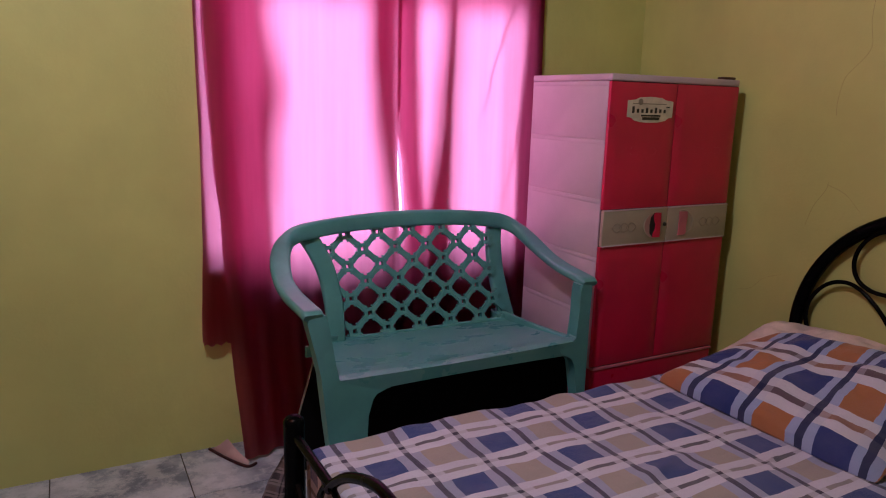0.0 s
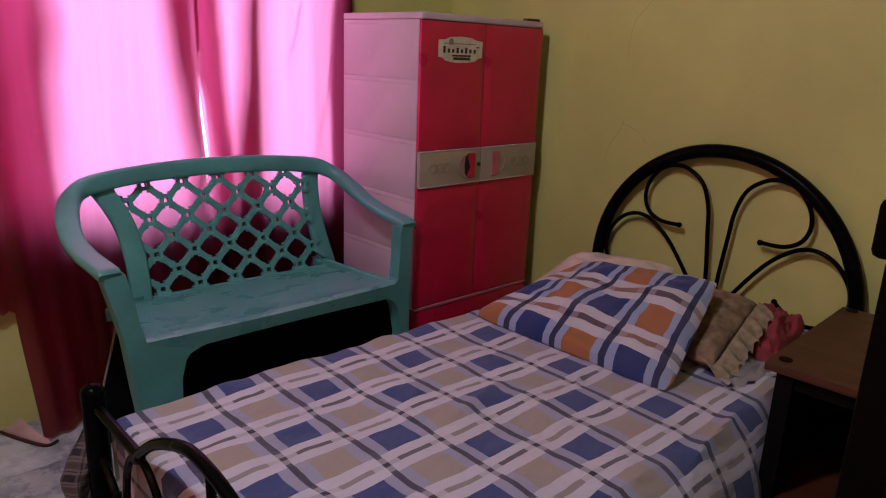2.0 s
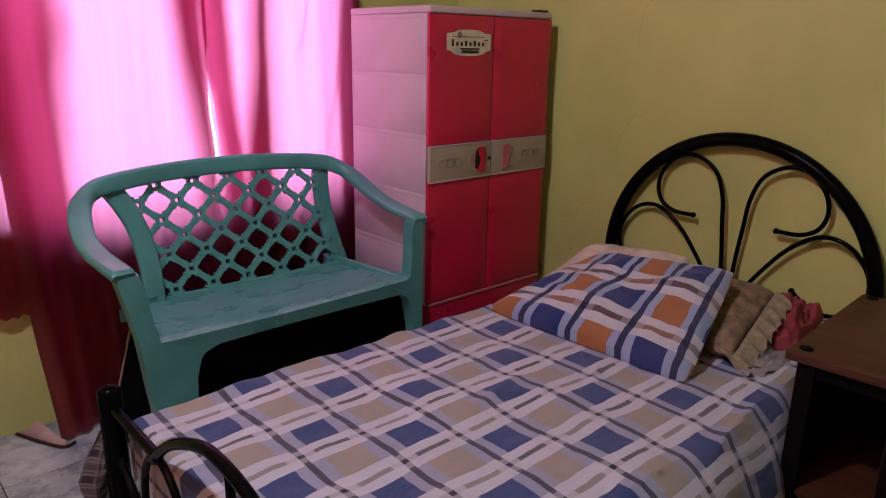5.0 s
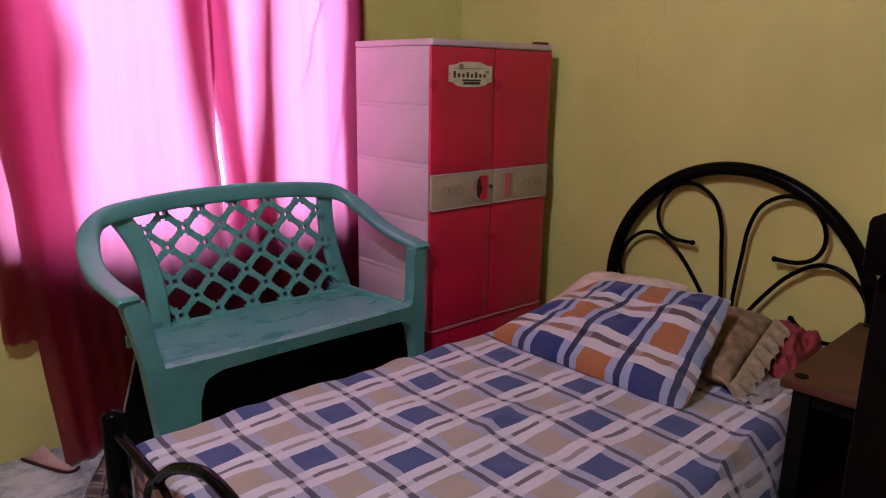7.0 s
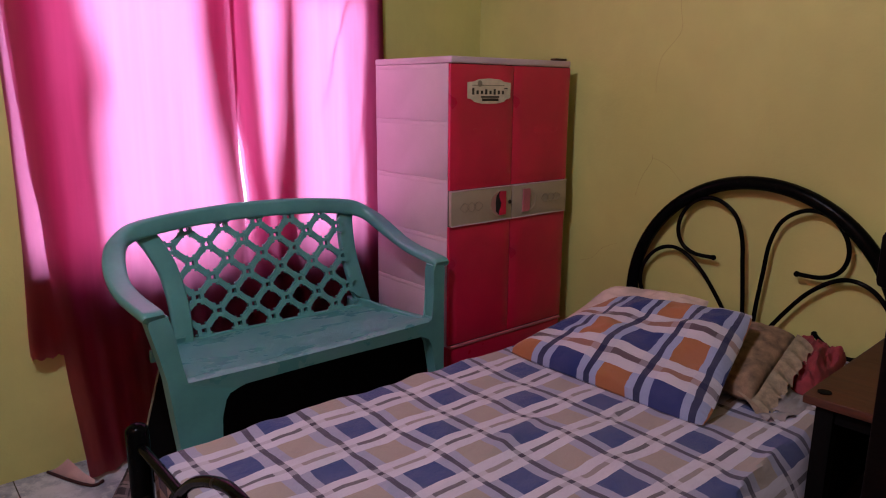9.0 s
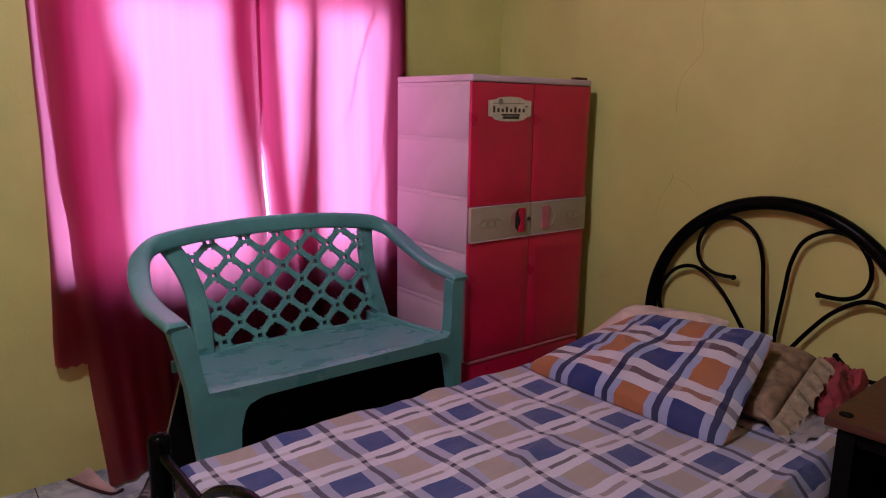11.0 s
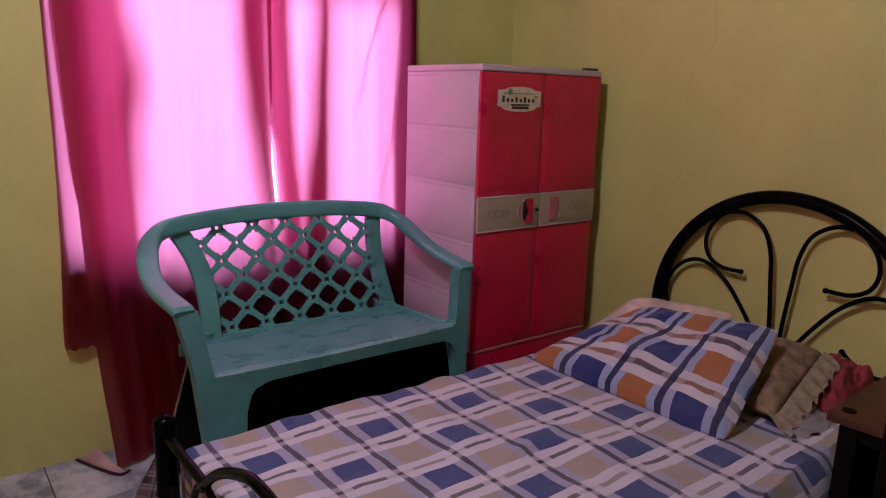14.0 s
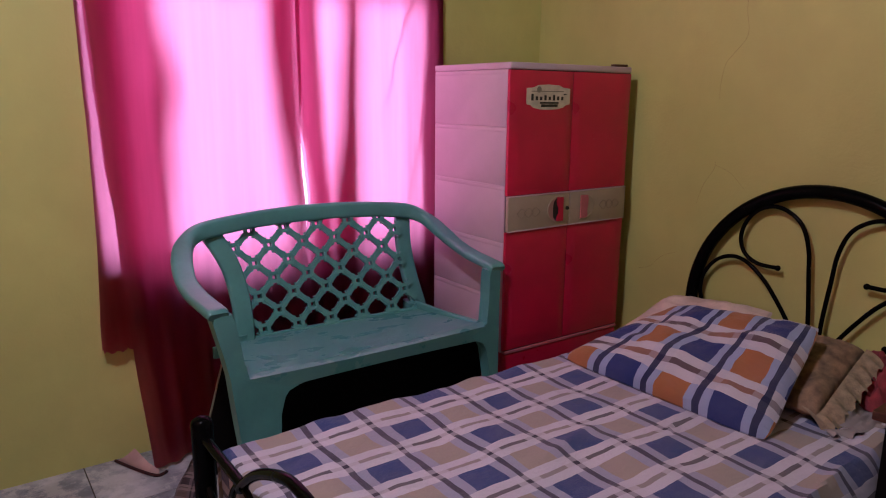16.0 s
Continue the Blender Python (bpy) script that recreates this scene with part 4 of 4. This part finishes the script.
def cushion(name, quad, height, material, label, category="pillow", grain=0.02, seed=0.0, pinch=0.035, rise=0.5):
    """A stuffed pillow over four corners: near the foot, at two ends, then near the head; rise: how much of it swells upwards."""
    a, b, c, d = (Vector(q) for q in quad)
    up = ((c - a).cross(d - b)).normalized()
    up = up if up.z > 0 else -up
    length, width = ((b - a).length + (c - d).length) / 2, ((d - a).length + (c - b).length) / 2
    bm = bmesh.new()
    uv = bm.loops.layers.uv.new("cloth")
    n, k = 44, 32
    for sgn in (1, -1):
        grid = []
        for i in range(n + 1):
            row = []
            for j in range(k + 1):
                s, f = -1 + 2 * i / n, -1 + 2 * j / k
                bow, bow2 = 1 - pinch * (1 - s * s) * f ** 4, 1 - pinch * (1 - f * f) * s ** 4
                round_off = 1 - 0.055 * abs(s) ** 5 * abs(f) ** 5
                p, q = (s * bow2 * round_off + 1) / 2, (f * bow * round_off + 1) / 2
                at = (a.lerp(b, p)).lerp(d.lerp(c, p), q)
                h = height * (rise if sgn > 0 else 1 - rise) * max(0.0, (1 - abs(s) ** 3.2)) ** 0.5 * max(0.0, (1 - abs(f) ** 3.0)) ** 0.5
                e = 1 - max(abs(s), abs(f)) ** 5
                w = noise.noise((s * 1.7 + seed, f * 1.7, sgn * 2.0)) * grain * e + 0.45 * grain * noise.noise((s * 5 + seed, f * 5, sgn)) * e
                w += 0.35 * grain * abs(noise.noise((s * 3 + f * 6 + seed, f * 3 - s * 2, 4.0))) * (1 - max(abs(s), abs(f)) ** 16)
                row.append(bm.verts.new(at + up * (sgn * h + w)))
            grid.append(row)
        for i in range(n):
            for j in range(k):
                q4 = (grid[i][j], grid[i + 1][j], grid[i + 1][j + 1], grid[i][j + 1])
                fc = bm.faces.new(q4 if sgn > 0 else q4[::-1])
                ids = ((i, j), (i + 1, j), (i + 1, j + 1), (i, j + 1))
                for loop, (g, h) in zip(fc.loops, ids if sgn > 0 else ids[::-1]):
                    loop[uv].uv = ((2 * g / n - 1) * length / 2, (2 * h / k - 1) * width / 2)
    bmesh.ops.remove_doubles(bm, verts=bm.verts, dist=0.0008)
    t = thing(name, (a + b + c + d) / 4, label, category)
    part("cover", bm, material, t)
    return t


def frill(name, pts, material, parent, width=0.04, drop=0.02, waves=9, out=(0, -1, 0), label=""):
    """A gathered strip of lace along a line."""
    line = smooth_line(pts, 14)
    bm = bmesh.new()
    rows = []
    for i, q in enumerate(line):
        f = i / (len(line) - 1)
        row = []
        for j in range(6):
            g = j / 5
            ripple = math.sin(2 * math.pi * waves * f + 0.8 * math.sin(9 * f)) * 0.012 * g
            edge = 0.004 * math.sin(2 * math.pi * waves * 2.7 * f) * (1 if j == 5 else 0)
            row.append(bm.verts.new(q + Vector(out) * (width * g + edge) + Vector((0, 0, ripple - drop * g * g))))
        rows.append(row)
    for p0, p1 in zip(rows, rows[1:]):
        for j in range(5):
            bm.faces.new((p0[j], p0[j + 1], p1[j + 1], p1[j]))
    return part(name, bm, material, parent, label)


cushion("pillow", ((0.757, 1.285, 0.474), (0.772, 0.612, 0.468), (1.125, 0.690, 0.668), (1.13, 1.150, 0.600)), 0.115, PILLOW_CLOTH, "blue, orange and white plaid pillow leaning on another pillow", grain=0.022, rise=0.45)
cushion("pillow", ((0.97, 1.285, 0.488), (1.00, 0.86, 0.50), (1.235, 0.88, 0.640), (1.22, 1.225, 0.612)), 0.085, PALE_CLOTH, "pale cream pillow propped under the plaid pillow", grain=0.02, seed=4.0)
lace = cushion("cushion", ((0.955, 0.80, 0.50), (0.950, 0.600, 0.495), (1.27, 0.635, 0.585), (1.27, 0.86, 0.585)), 0.085, CREAM_CLOTH, "cream patterned cushion with a frilled lace edge", "cushion", grain=0.014, seed=8.0)
frill("lace_edge", [(0.945, 0.64, 0.515), (0.955, 0.605, 0.50), (1.05, 0.612, 0.532), (1.16, 0.625, 0.568), (1.265, 0.640, 0.592)], LACE, lace, 0.045, 0.02, 8, (0.1, -1, -0.25), "cream lace frill")
red = cushion("folded_cloth", ((1.13, 0.66, 0.490), (1.12, 0.52, 0.478), (1.42, 0.555, 0.50), (1.44, 0.70, 0.52)), 0.09, RED_CLOTH, "crumpled faded red cloth beside the cushion", "cloth", grain=0.04, seed=11.0)
white = cushion("folded_cloth", ((0.98, 0.60, 0.480), (0.99, 0.505, 0.474), (1.44, 0.545, 0.476), (1.47, 0.68, 0.480)), 0.02, WHITE_CLOTH, "crumpled white cloth at the bed edge", "cloth", grain=0.016, seed=15.0)
frill("ragged_edge", [(0.93, 0.575, 0.482), (1.00, 0.54, 0.478), (1.10, 0.525, 0.476), (1.20, 0.53, 0.476)], WHITE_CLOTH, white, 0.03, 0.005, 4, (-0.3, -1, 0))

# ---- desk and dark cabinet ----


def desk():
    t = thing("desk", (1.03, -0.05, 0.0), "brown plywood desk with a black steel frame and a low shelf", "desk")
    top = part("tabletop", box(0.797, 1.320, -0.55, 0.427, 0.612, 0.632, 0.003), DESK_WOOD, t, "worn brown plywood top")
    for x, y in ((0.835, 0.398), (1.296, 0.398)):
        b = bmesh.new()
        bmesh.ops.create_cone(b, cap_ends=True, segments=20, radius1=0.014, radius2=0.014, depth=0.002, matrix=pose(x, y, 0.6335))
        part("cap", b, BLACK_MATT, top, "black plug")
    part("shelf", box(0.810, 1.290, -0.52, 0.40, 0.306, 0.321, 0.003), DESK_WOOD, t, "brown plywood lower shelf")
    for x in (0.824, 1.282):
        for y in (0.385, -0.50):
            part("leg", box(x - 0.018, x + 0.018, y - 0.018, y + 0.018, 0.0, 0.611, 0.003), BLACK_MATT, t)
        part("cross_rail", box(x - 0.012, x + 0.012, -0.48, 0.366, 0.580, 0.610, 0.002), BLACK_MATT, t)
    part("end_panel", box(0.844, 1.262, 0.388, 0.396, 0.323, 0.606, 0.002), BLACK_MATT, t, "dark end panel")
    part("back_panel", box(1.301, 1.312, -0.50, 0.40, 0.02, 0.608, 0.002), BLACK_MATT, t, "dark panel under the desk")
    t.rotation_euler = (0, 0, radians(2.5))


desk()


def dark_cabinet():
    x0, x1, y0, y1 = -0.163, 0.27, -0.62, 0.006
    t = thing("cabinet", (0.05, -0.3, 0.0), "tall dark-stained wooden cabinet with an overhanging top", "cabinet")
    part("body", box(x0, x1, y0, y1, 0.0, 1.115, 0.004), DARK_WOOD, t)
    part("top", box(x0 - 0.008, x1 + 0.008, y0 - 0.008, y1 + 0.008, 1.116, 1.155, 0.005), DARK_WOOD, t)
    for k in range(4):
        part("drawer", box(x0 - 0.010, x0 - 0.001, y0 + 0.03, y1 - 0.03, 0.08 + 0.255 * k, 0.31 + 0.255 * k, 0.004), DARK_WOOD, t)


dark_cabinet()

# ---- floor tiles ----
TS = 0.408
tile_mesh = None
for i in range(-4, 5):
    for j in range(-1, 11):
        cx, cy = -0.424 + TS * (i + 0.5), 2.318 - TS * (j + 0.5) + TS * 0.26
        if not (X0 - 0.2 < cx < X1 + 0.2 and Y0 - 0.2 < cy < Y1 + 0.2):
            continue
        if tile_mesh is None:
            first = part("floor_tile", box(cx - TS / 2 + 0.0018, cx + TS / 2 - 0.0018, cy - TS / 2 + 0.0018, cy + TS / 2 - 0.0018, -0.010, 0.0, 0.0012, 1), TILE, floor, "", False)
            tile_mesh = first.data
        else:
            ob = new("floor_tile", tile_mesh)
            ob.parent = floor
            ob.location = Vector((cx, cy, -0.005)) - PLACE[floor]
